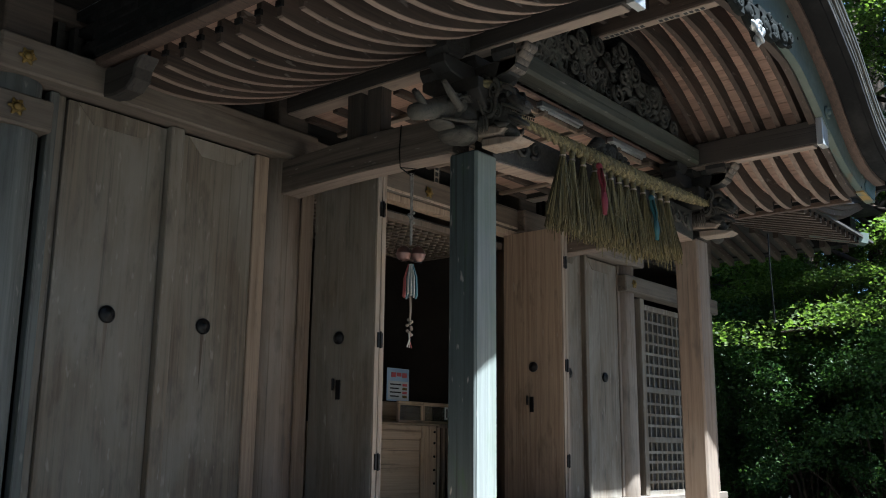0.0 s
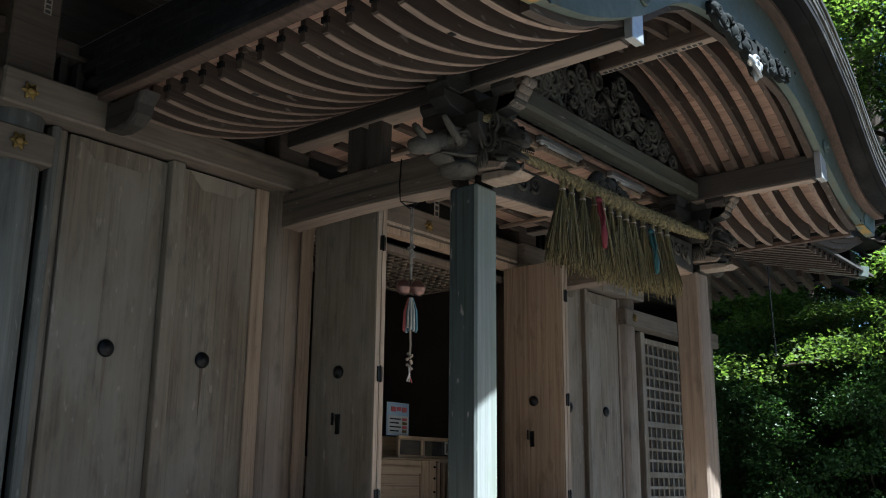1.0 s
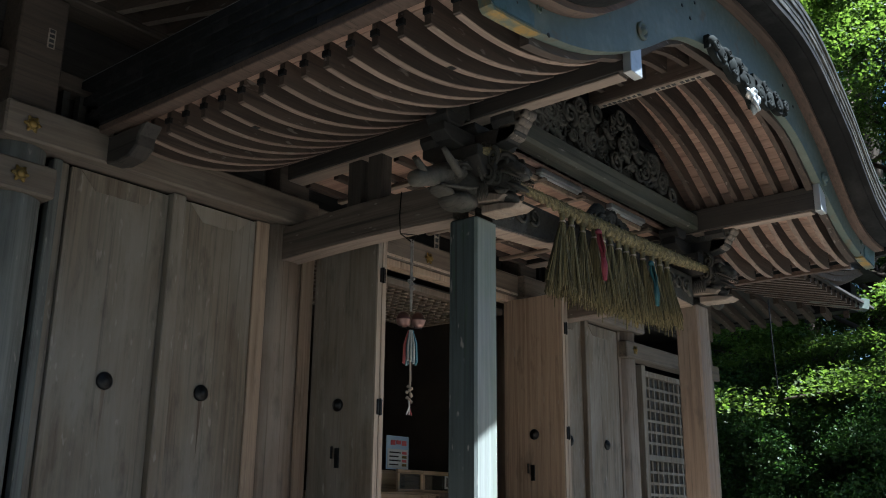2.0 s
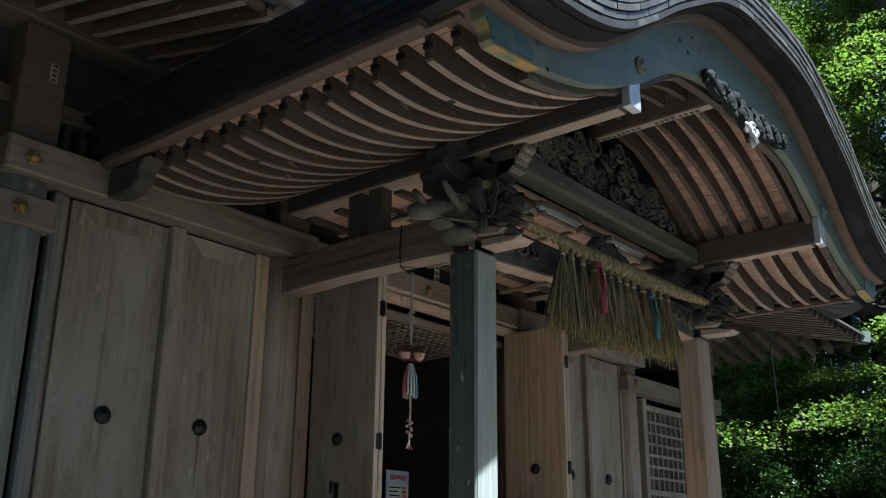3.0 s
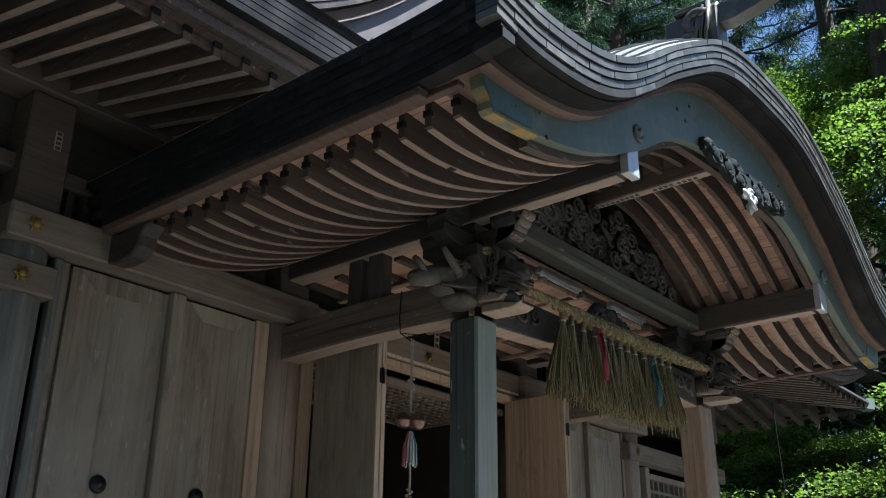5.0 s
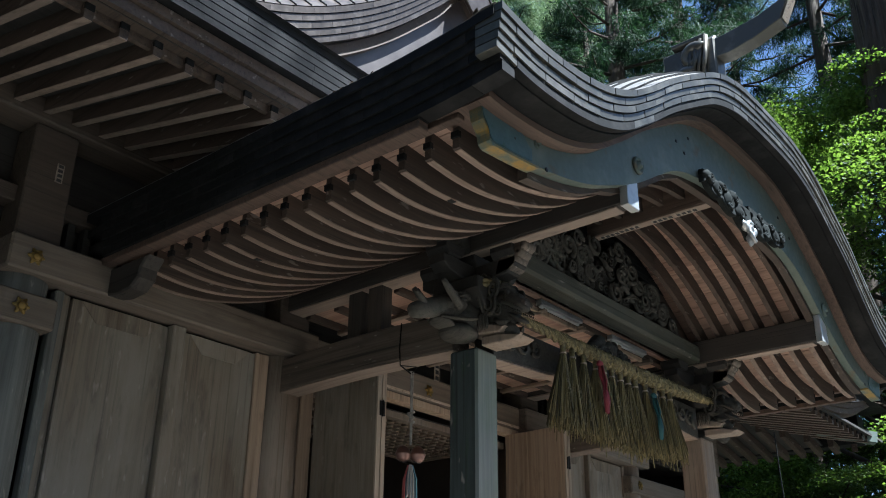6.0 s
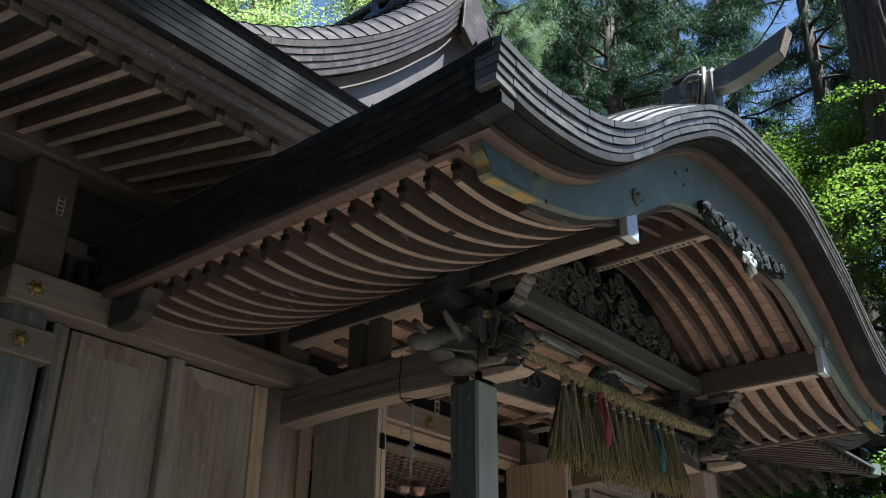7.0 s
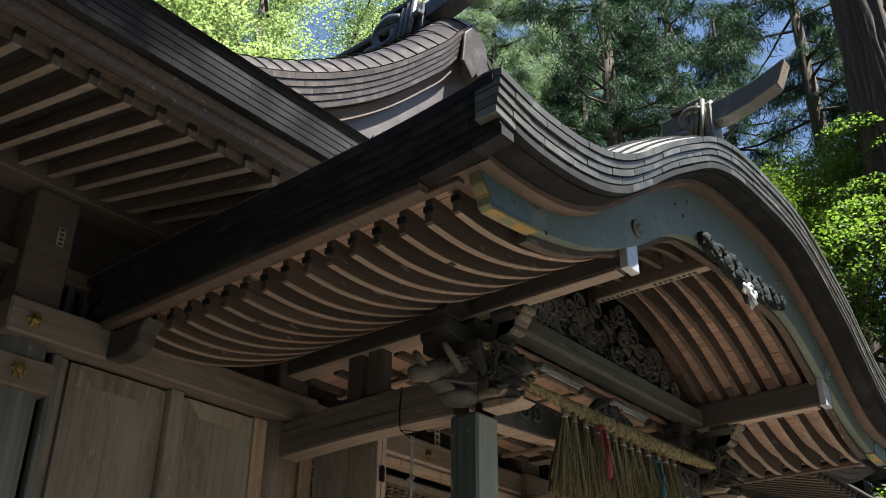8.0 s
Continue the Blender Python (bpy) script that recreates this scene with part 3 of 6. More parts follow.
# tie beams from the hall to the pillars, slightly arched
for x in PIL:
    ys = span(3.3, 4.80, 9)
    bow = lambda y: 0.03 * math.sin(math.pi * (y - 3.3) / 1.5)
    outline = [(y, 3.095 + 0.6 * bow(y)) for y in ys] + [(y, 3.315 + bow(y)) for y in ys[::-1]]
    part("tie_beam", prism(outline, x - 0.08, x + 0.08, "x", bevel=0.006), TIEY, porch, "curved tie beam from wall to pillar")
    # pale sole strip stands in for light thrown up from below
    part("tie_beam_sole", prism([(y, 3.088 + 0.6 * bow(y)) for y in ys] + [(y, 3.094 + 0.6 * bow(y)) for y in ys[::-1]], x - 0.075, x + 0.075, "x"), SOLE, porch, "underside strip painted as lit from the ground")
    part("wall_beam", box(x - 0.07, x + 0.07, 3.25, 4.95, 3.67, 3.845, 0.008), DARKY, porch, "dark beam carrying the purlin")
    for y in (3.97, 4.15):
        part("strut", box(x - 0.05, x + 0.05, y - 0.06, y + 0.06, 3.33, 3.668, 0.004), DARKZ, porch)
# the big front beam
part("front_beam", prism([(4.24, 3.665), (4.6, 3.662), (5.58, 3.655), (6.56, 3.662), (6.92, 3.665), (6.92, 3.80), (6.2, 3.805), (5.58, 3.80), (4.9, 3.80), (4.24, 3.80)], 3.05, 3.21, "y", bevel=0.02), MOSSX, porch, "rainbow beam across the front, its lower edge rounded")
part("tie_rail", prism([(4.24, 3.06), (4.8, 3.095), (5.0, 3.13), (6.2, 3.13), (6.4, 3.095), (6.92, 3.06), (6.92, 3.30), (4.24, 3.30)], 3.14, 3.28, "y", bevel=0.006), CARVED, porch, "carved tie rail under the straw rope")
# cusped strip in the same lit underside tone
part("rail_sole", prism([(4.245, 3.052), (4.8, 3.086), (5.0, 3.121), (6.2, 3.121), (6.4, 3.086), (6.915, 3.052), (6.915, 3.059), (6.4, 3.093), (6.2, 3.128), (5.0, 3.128), (4.8, 3.093), (4.245, 3.059)], 3.145, 3.275, "y"), SOLE, porch, "cusped underside painted as lit from the ground")
for x, w in ((4.085, 0.05), (6.985, 0.05)):
    # dark sides and pale soles: shade and bounced light put into the wood
    part("purlin", box(x - w, x + w, 2.13, 3.4, 3.662, 3.85, 0.008), DARKY, porch, "purlin running out to the gable")
    part("purlin_sole", box(x - w + 0.004, x + w - 0.004, 2.166, 3.38, 3.650, 3.6615, 0.003), SOLE, porch, "underside strip painted as lit from the ground")
    part("purlin_cap", box(x - 0.056, x + 0.064, 2.085, 2.135, 3.645, 3.86, 0.004), CAP, porch, "bright tin end cap")
for x in PIL:
    part("beam_sole", box(x - 0.066, x + 0.066, 3.42, 4.78, 3.658, 3.6695, 0.003), SOLE, porch, "underside strip painted as lit from the ground")
part("ridge_purlin", box(MID - 0.11, MID - 0.03, 2.19, 3.19, 4.275, 4.47, 0.008), RIDGEY, porch, "ridge beam with pasted pilgrim slips")
part("ridge_sole", box(MID - 0.107, MID - 0.033, 2.195, 3.185, 4.268, 4.2745, 0.002), SOLE, porch, "underside strip painted as lit from the ground")

# ---- porch roof ----
proof = base("porch_roof", MID, 3.0, 3.4, "undulating copper-clad porch roof with curved rafters", "roof")
XS = span(MID - HALF, MID + HALF_R, 121)


soffit_line = curve_through([(0, 4.37), (0.13, 4.36), (0.43, 4.32), (0.8, 4.195), (1.08, 4.06), (1.37, 3.87), (1.54, 3.765), (1.73, 3.665), (1.94, 3.585), (2.13, 3.53), (2.33, 3.49), (2.56, 3.474), (2.80, 3.49)])


def under(x):
    return soffit_line(reach(x))


def rafter(y):
    """One rafter, in two halves that meet in stepped scarfs on each slope."""
    w = 0.019
    for x0, x1, drop in ((2.80, 4.94, 0.0), (4.92, 6.24, 0.012), (6.22, 8.03, 0.0)):
        bm = ribbon(span(x0, x1, 34), lambda x: under(x) + 0.135, lambda x: under(x) - drop, y - w, y + w)
        part("rafter", bm, RAFTER, proof)
    # outer rafter bottoms get a strip painted as catching ground light
    for x0, x1 in ((2.815, 4.05), (7.11, 8.02)):
        bm = ribbon(span(x0, x1, 20), lambda x: under(x) - 0.0005, lambda x: under(x) - 0.005, y - w + 0.0005, y + w - 0.0005)
        part("rafter_sole", bm, SOLEX, proof, "rafter underside strip painted as lit from the ground")
    for x in (2.80, 8.03):
        part("rafter_cap", box(x - 0.012, x + 0.012, y - w - 0.003, y + w + 0.003, under(x) + 0.05, under(x) + 0.082, 0.002), COPPER, proof, "dark copper rafter cap")


for i in range(16):
    rafter(2.262 + i * 0.1605)
for sx in (-1, 1):
    a, b = edge_x(2.82, sx), edge_x(2.865, sx)
    part("eave_batten", box(min(a, b), max(a, b), 2.18, 4.84, 3.575, 3.67, 0.004), BOARDX, proof)
# soffit boards
NB = 58
for i in range(NB):
    a = 2.76 + i * (5.36 / NB)
    b = a + 5.36 / NB - 0.005
    bm = ribbon([a, b], lambda x: under(x) + 0.155, lambda x: under(x) + 0.135, 2.18, 4.84)
    part("soffit_board", bm, BOARD, proof)
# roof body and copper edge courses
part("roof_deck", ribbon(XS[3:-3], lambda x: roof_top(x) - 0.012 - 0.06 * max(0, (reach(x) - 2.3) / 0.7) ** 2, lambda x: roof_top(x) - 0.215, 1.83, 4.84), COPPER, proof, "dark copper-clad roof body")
NL = 5
for k in range(NL):
    z1 = 0.0 - 0.043 * k
    y0 = 1.80 + 0.008 * k
    nseg = 26
    for i in range(nseg):
        off = 0.5 * (k % 2)
        a = MID - HALF + (HALF + HALF_R) * max(0, (i - off) / (nseg - 0.5))
        b = MID - HALF + (HALF + HALF_R) * min(1, (i + 1 - off) / (nseg - 0.5))
        xs = span(max(a + 0.0025, MID - HALF + 0.006), b - 0.0025, 6)
        y0 = 1.80 + 0.008 * k + 0.0025 * math.sin(7.3 * i + 3.1 * k)
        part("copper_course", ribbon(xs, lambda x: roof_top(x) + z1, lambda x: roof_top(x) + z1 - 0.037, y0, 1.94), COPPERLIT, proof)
def eave_dip(y):
    """The side eave sinks a little behind its upswept front corner."""
    return -0.05 + 0.05 * max(0.0, (2.6 - y) / 0.8) ** 2


for k in range(6):
    for sx in (-1, 1):
        xo = edge_x(HALF - 0.011 * k, sx)
        xi = edge_x(HALF - 0.14, sx)
        for j in range(10):
            o = 0.145 * (k % 2)
            ya, yb = max(1.842, 1.842 + j * 0.30 - o), min(4.84, 1.842 + (j + 1) * 0.30 - 0.002 - o)
            ym = (ya + yb) / 2
            t0, tm, t1 = (crest(HALF) - 0.048 * k + eave_dip(y) for y in (ya, ym, yb))
            out = [(ya, t0 - 0.0455), (ym, tm - 0.0455), (yb, t1 - 0.0455), (yb, t1), (ym, tm), (ya, t0)]
            # dark copy of the copper paints this side as unlit
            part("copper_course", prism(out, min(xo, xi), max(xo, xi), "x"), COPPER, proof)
# brown layers under the copper
EX = span(MID - HALF + 0.05, MID + HALF_R - 0.05, 110)
part("drip_band", ribbon(EX, lambda x: roof_top(x) - 0.17, lambda x: roof_top(x) - 0.225, 1.875, 2.0), COPPER, proof, "plain copper band under the edge courses")
part("eave_board", ribbon(span(MID - HALF + 0.18, MID + HALF_R - 0.16, 110), lambda x: roof_top(x) - 0.18, lambda x: roof_top(x) - 0.258, 2.001, 2.30), BOARDX, proof, "brown eave board under the copper edge")
for sx in (-1, 1):
    a, b = edge_x(HALF - 0.075, sx), edge_x(HALF - 0.14, sx)
    part("eave_board", box(min(a, b), max(a, b), 2.301, 4.84, 3.515, 3.560, 0.005), BOARDX, proof, "brown eave board under the copper edge")

# bargeboard with its gilt lower lip
blow_arch = curve_through([(0, 4.22), (0.3, 4.215), (0.62, 4.18), (0.97, 4.085), (1.16, 3.98), (1.38, 3.845), (1.72, 3.68), (1.95, 3.59), (2.22, 3.52), (2.44, 3.484), (2.62, 3.464), (2.77, 3.452)])


def blow(u):
    """Lower edge of the bargeboard; its foot is cut up in two cusps."""
    return blow_arch(u) if u < 2.76 else float(np.interp(u, (2.76, 2.785, 2.795, 2.812, 2.835, 2.845, 2.862, 2.90), (3.452, 3.47, 3.51, 3.53, 3.56, 3.62, 3.65, 3.69)))


def bargeboard():
    xs = [edge_x(abs(u), 1 if u > 0 else -1) for u in span(-2.88, 2.88, 289)]
    low = lambda x: blow(reach(x))
    top = lambda x: max(low(x) + 0.02, roof_top(x) - 0.195 + 0.06 * min(1, max(0, (reach(x) - 2.6) / 0.2)))
    board = part("bargeboard", ribbon(xs, top, low, 2.075, 2.132), PATINA, proof, "blue-green patinated copper bargeboard")
    ledge = lambda x: low(x) - 0.012 - 0.03 * abs(math.sin(reach(x) * 3.3 + 0.5)) ** 0.7
    part("inner_bargeboard", ribbon([edge_x(abs(u), 1 if u > 0 else -1) for u in span(-2.42, 2.42, 150)], lambda x: low(x) + 0.03, ledge, 2.134, 2.185), RAFTER, proof, "brown scalloped inner bargeboard")
    for sx in (-1, 1):
        xl = [edge_x(u, sx) for u in span(2.42, 2.878, 60)]
        part("gilt_lip", ribbon(xl, lambda x: low(x) - 0.0005, lambda x: low(x) - 0.012, 2.07, 2.137), GILT, board, "worn gilt lip")
        part("gilt_tip", box(min(edge_x(2.879, sx), edge_x(2.889, sx)), max(edge_x(2.879, sx), edge_x(2.889, sx)), 2.07, 2.137, 3.67, 3.785, 0.002), GILT, board)
        xp = [edge_x(u, sx) for u in span(2.47, 2.87, 40)]
        part("tip_plate", ribbon(xp, lambda x: max(low(x) + 0.016, min(top(x) - 0.004, low(x) + 0.07 + 0.5 * max(0, reach(x) - 2.45) + 0.012 * math.sin(60 * reach(x)))), lambda x: low(x) + 0.012, 2.069, 2.0745), BLUECOPPER, board, "bluer copper plate at the foot of the board")
        part("plate_scroll", scroll(edge_x(2.42, sx), 3.60, 0.028, 1.4, 2.066, 2.0745, 0.012, 1, 0.5, 20), PATINA, board)
        cx = MID + sx * 1.44
        part("roundel", lathe([(0.052, 0), (0.052, -0.012), (0.04, -0.02), (0.036, -0.008), (0.024, -0.008), (0.02, -0.026), (0.004, -0.03)], (cx, 2.0745, 3.915), "y", 24), PATINA, board, "cast green roundel", True)
        for u, z, r in ((2.60, 3.55, 0.018), (2.35, 3.50, 0.012), (0.9, 4.32, 0.012), (0.8, 4.28, 0.012), (0.72, 4.42, 0.012)):
            part("nail_plate", lathe([(r, 0), (r, -0.004), (0.003, -0.006)], (edge_x(u, sx), 2.0745, z), "y", 10), IRON, board)


bargeboard()

# ---- main roof ----
mroof = base("main_roof", MID, 4.0, 4.1, "dark copper-clad main roof with deep eaves", "roof")
ML, MR = -4.5, 12.75
for i in range(95):
    x = 1.407 + (i - 33) * 0.1775
    y1 = 5.0 if x < 11.3 else 5.0 - (x - 11.3)
    sl = (4.36 - 3.965) / 1.65
    bm = prism([(3.35, 3.985), (3.35, 4.075), (y1, 4.075 + sl * (y1 - 3.35)), (y1, 3.985 + sl * (y1 - 3.35))], x - 0.022, x + 0.022, "x")
    part("rafter", bm, RAFTERY, mroof)
    part("rafter_cap", box(x - 0.0235, x + 0.0235, 3.346, 3.362, 4.03, 4.068, 0.002), COPPER, mroof, "dark copper strap on the rafter end")
    # strip paints light from below on the rafter's underside
    part("rafter_sole", prism([(3.352, 3.980), (3.352, 3.9845), (y1, 3.9845 + sl * (y1 - 3.35)), (y1, 3.980 + sl * (y1 - 3.35))], x - 0.0215, x + 0.0215, "x"), SOLE, mroof, "paler underside")
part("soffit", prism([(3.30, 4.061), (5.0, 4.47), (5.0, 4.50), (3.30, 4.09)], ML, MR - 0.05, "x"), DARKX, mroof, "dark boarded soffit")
def corner_lift(x):
    """The eave sweeps up towards the far corner."""
    return 0.75 * max(0.0, (x - 10.4) / 2.66) ** 2


EAVE = [ML, 0.0, 4.0, 8.0] + span(10.4, 13.05, 14)
for y0, y1, z0, z1 in ((3.375, 3.40, 4.022, 4.075), (3.27, 3.37, 4.064, 4.125), (3.25, 3.345, 4.13, 4.185)):
    part("eave_board", ribbon(EAVE, lambda x: z1 + corner_lift(x), lambda x: z0 + corner_lift(x), y0, y1), RAFTERY, mroof)
for k in range(6):
    z = 4.19 + 0.0415 * k
    for i in range(20):
        a = ML + 0.908 * (i + 0.5 * (k % 2))
        b = min(a + 0.906, 13.05)
        if b - a > 0.05:
            part("copper_course", ribbon(span(a, b, 4), lambda x: z + 0.0405 + corner_lift(x), lambda x: z + 0.001 + corner_lift(x), 3.200 - 0.003 * k, 3.5), COPPER, mroof)
sweep_line = [(3.16, 4.44), (4.0, 4.80), (5.2, 5.42), (6.2, 6.1), (7.0, 6.8)]
part("roof_deck", prism(sweep_line + [(10.6, 4.67), (10.6, 4.5), (7.0, 6.5), (3.5, 4.438)], ML, MR, "x"), COPPER, mroof, "dark copper roof surface")
# hipped far end: side rafters, hip rafter with a green cap
for i in range(24):
    y = 3.62 + i * 0.22
    xin = 11.3 if y > 4.9 else 11.3 + (4.9 - y)
    sl = 0.24
    bm = prism([(12.6, 3.965), (12.6, 4.06), (xin, 4.06 + sl * (12.6 - xin)), (xin, 3.965 + sl * (12.6 - xin))], y - 0.035, y + 0.035, "y")
    part("rafter", bm, RAFTER, mroof)
part("side_soffit", prism([(12.65, 4.061), (11.2, 4.41), (11.2, 4.44), (12.65, 4.09)], 4.0, 10.0, "y"), DARKX, mroof)
part("side_eave", box(12.55, 12.78, 3.52, 10.0, 4.064, 4.43, 0.006), COPPER, mroof)
hip = bmesh.new()
tube([(11.1, 4.95, 4.44), (12.2, 3.5, 4.10)], 0.085, 4, hip)
part("hip_rafter", hip, DARKX, mroof, "hip rafter running out to the corner")
cap = bmesh.new()
tube([(11.95, 3.83, 4.175), (12.36, 3.29, 4.048)], 0.095, 4, cap)
part("hip_cap", cap, PATINA, mroof, "green copper hip-rafter cap")

# ---- gable on the main roof, over the porch ----
gable = base("roof_gable", MID, 4.6, 5.0, "copper-clad roof gable with scrolled ridge end", "roof")
gtop = curve_through([(0, 7.57), (0.15, 7.43), (0.32, 7.20), (0.6, 6.90), (1.06, 6.45), (1.68, 5.97), (2.22, 5.65), (2.6, 5.48), (3.1, 5.32)])
gx = lambda x: gtop(abs(x - MID))
GXS = span(MID - 3.1, MID + 3.1, 81)
part("gable_deck", ribbon(GXS, lambda x: gx(x) - 0.004, lambda x: gx(x) - 0.2, 4.40, 8.2), COPPERMID, gable, "copper roof body of the gable")


def gable_swell(x, y):
    """The gable's roof surface rolls up behind its front edge."""
    return gx(x) + 0.27 * math.sin(min(1.0, max(0.0, (y - 4.31) / 0.38)) * math.pi / 2)


GYS = (4.31, 4.34, 4.38, 4.43, 4.49, 4.56, 4.65, 4.78, 5.3, 8.2)
bm = bmesh.new()
rows = [[bm.verts.new((x, y, gable_swell(x, y))) for x in GXS] for y in GYS]
for ra, rb in zip(rows, rows[1:]):
    for i in range(len(ra) - 1):
        bm.faces.new((ra[i], ra[i + 1], rb[i + 1], rb[i]))
part("gable_surface", bm, COPPERMID, gable, "sheet-copper surface rolling up behind the edge", True)
for k in range(44):
    x = MID - 3.06 + 0.142 * k
    part("copper_seam", tube([(x - 0.06 * (y - 4.31), y, gable_swell(x, y) + 0.006) for y in GYS[:-1]], 0.0065, 5), COPPER, gable, "standing seam")
for k in range(5):
    n = 16
    for i in range(n):
        for a0, s1 in ((MID - 3.1, 1), (MID + 3.1, -1)):
            o = 0.5 * (k % 2)
            a = a0 + s1 * 3.1 * max(0, (i - o) / (n - 0.5)) + s1 * 0.001
            b = a0 + s1 * 3.1 * min(1, (i + 1 - o) / (n - 0.5)) - s1 * 0.001
            part("copper_course", ribbon(span(min(a, b), max(a, b), 4), lambda x: gx(x) - 0.014 - 0.062 * k, lambda x: gx(x) - 0.014 - 0.062 * k - 0.056, 4.30 + 0.010 * k, 4.45), COPPERMID, gable)
part("gable_board", ribbon(GXS, lambda x: gx(x) - 0.325, lambda x: gx(x) - 0.44, 4.40, 4.52), RAFTERY, gable, "brown board under the copper edge")
part("gable_barge", ribbon(GXS, lambda x: gx(x) - 0.441, lambda x: gx(x) - 0.86, 4.47, 4.53), PLASTER, gable, "pale sheathed bargeboard")
part("gable_infill", prism([(MID - 2.9, 4.8), (MID + 2.9, 4.8), (MID + 1.4, 5.9), (MID, 7.0), (MID - 1.4, 5.9)], 4.9, 4.98, "y"), DARKX, gable)
part("peak_plate", prism([(MID - 0.16, 7.35), (MID, 7.55), (MID + 0.16, 7.35), (MID + 0.2, 7.0), (MID + 0.06, 6.86), (MID, 6.95), (MID - 0.06, 6.86), (MID - 0.2, 7.0)], 4.262, 4.298, "y", bevel=0.008), COPPERMID, gable, "sheet-copper peak plate")
part("ridge_box", box(MID - 0.13, MID + 0.13, 4.85, 8.2, 7.58, 7.88, 0.015), TILEBLACK, gable, "box ridge")
part("ridge_cap", box(MID - 0.2, MID + 0.2, 4.82, 8.2, 7.885, 7.95, 0.015), TILEBLACK, gable)
part("ridge_box", box(ML + 1.6, MR - 2.2, 6.85, 7.15, 6.78, 7.15, 0.015), TILEBLACK, mroof)


def ridge_end(y, z, k, owner, m, bar, rolls):
    """The ornament that closes a ridge: a crest block, stacked side scrolls and a projecting bar."""
    orn = part("ridge_end_ornament", prism([(MID - 0.17 * k, z - 0.5 * k), (MID + 0.17 * k, z - 0.5 * k), (MID + 0.15 * k, z + 0.3 * k), (MID + 0.06 * k, z + 0.40 * k), (MID - 0.06 * k, z + 0.40 * k), (MID - 0.15 * k, z + 0.3 * k)], y, y + 0.16 * k, "y", bevel=0.012), m, owner, "cast ridge-end ornament")
    for sx in (-1, 1):
        for dy, dz, r in rolls:
            pts = [(MID + sx * 0.17 * k, y + (dy + r * (1 - 0.8 * s) * math.cos(2.6 - s * 8.5)) * k, z + (dz + r * (1 - 0.8 * s) * math.sin(2.6 - s * 8.5)) * k) for s in span(0, 1, 26)]
            part("side_scroll", tube(pts, [0.085 * k * (1 - 0.55 * s) for s in span(0, 1, 26)], 8), m, orn, "rolled scroll", True)
        for j in range(4):
            o = 0.10 + 0.075 * j
            part("feather", tube([(MID + sx * 0.18 * k, y + o * k, z + (0.36 - 0.03 * j) * k), (MID + sx * 0.2 * k, y + (o + 0.03) * k, z + 0.05 * k), (MID + sx * 0.24 * k, y + (o + 0.10) * k, z - 0.40 * k)], [0.035 * k, 0.034 * k, 0.02 * k], 8), m, orn, "", True)
    part("shoulder_block", box(MID - 0.15 * k, MID + 0.15 * k, y + 0.16 * k, y + 0.78 * k, z - 0.35 * k, z + 0.30 * k, 0.01), m, orn)
    part("crest_plate", box(MID - 0.2 * k, MID + 0.2 * k, y + 0.1 * k, y + 0.62 * k, z + 0.34 * k, z + 0.40 * k, 0.006), m, orn)
    part("projecting_bar", prism(bar, MID - 0.12 * k, MID + 0.12 * k, "x", bevel=0.005), m, orn, "upswept square bar")


ridge_end(4.82, 7.80, 0.9, gable, TILEBLACK, [(4.9, 7.86), (4.4, 7.95), (3.9, 8.16), (3.88, 8.36), (4.35, 8.14), (4.9, 8.05)], ((0.52, 0.06, 0.22), (0.78, -0.24, 0.2)))
ridge_end(2.07, 5.40, 0.52, proof, COPPERLIT, [(2.12, 5.40), (1.98, 5.395), (1.8, 5.43), (1.60, 5.50), (1.515, 5.685), (1.75, 5.60), (2.0, 5.56), (2.12, 5.555)], ((0.30, 0.10, 0.17), (0.44, -0.22, 0.14)))
part("bar_end_plate", prism([(1.588, 5.513), (1.584, 5.511), (1.508, 5.676), (1.512, 5.678)], MID - 0.05, MID + 0.05, "x"), PALE, proof, "pale weathered end of the ridge bar")
part("ridge_box", box(MID - 0.09, MID + 0.09, 2.15, 4.9, 4.83, 5.38, 0.01), COPPERLIT, proof, "box ridge")


def swell(x, y):
    """The roof surface rises behind its front edge, most along the crest."""
    u = reach(x)
    s = min(1, max(0, (y - 1.83) / 0.62))
    return roof_top(x) + (eave_dip(y) * min(1, max(0, (u - 2.2) / 0.6)) if y > 1.95 else 0.0) + 0.21 * math.sin(s * math.pi / 2) * max(0.0, 1 - (u / 2.1) ** 2) ** 0.8


bm = bmesh.new()
rows = [[bm.verts.new((x, y, swell(x, y) + 0.004)) for x in XS[::2]] for y in (1.83, 1.90, 1.98, 2.08, 2.2, 2.34, 2.5, 3.2, 4.84)]
for ra, rb in zip(rows, rows[1:]):
    for i in range(len(ra) - 1):
        bm.faces.new((ra[i], ra[i + 1], rb[i + 1], rb[i]))
# surface painted brighter than the edge courses, as full sun on it
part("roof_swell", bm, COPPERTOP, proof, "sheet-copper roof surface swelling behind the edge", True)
for k in range(17):
    y = 1.90 + 0.13 * k
    part("copper_seam", ribbon(XS[20:-20:2], lambda x: swell(x, y) + 0.018, lambda x: swell(x, y) - 0.01, y, y + 0.02), COPPER, proof, "standing seam")


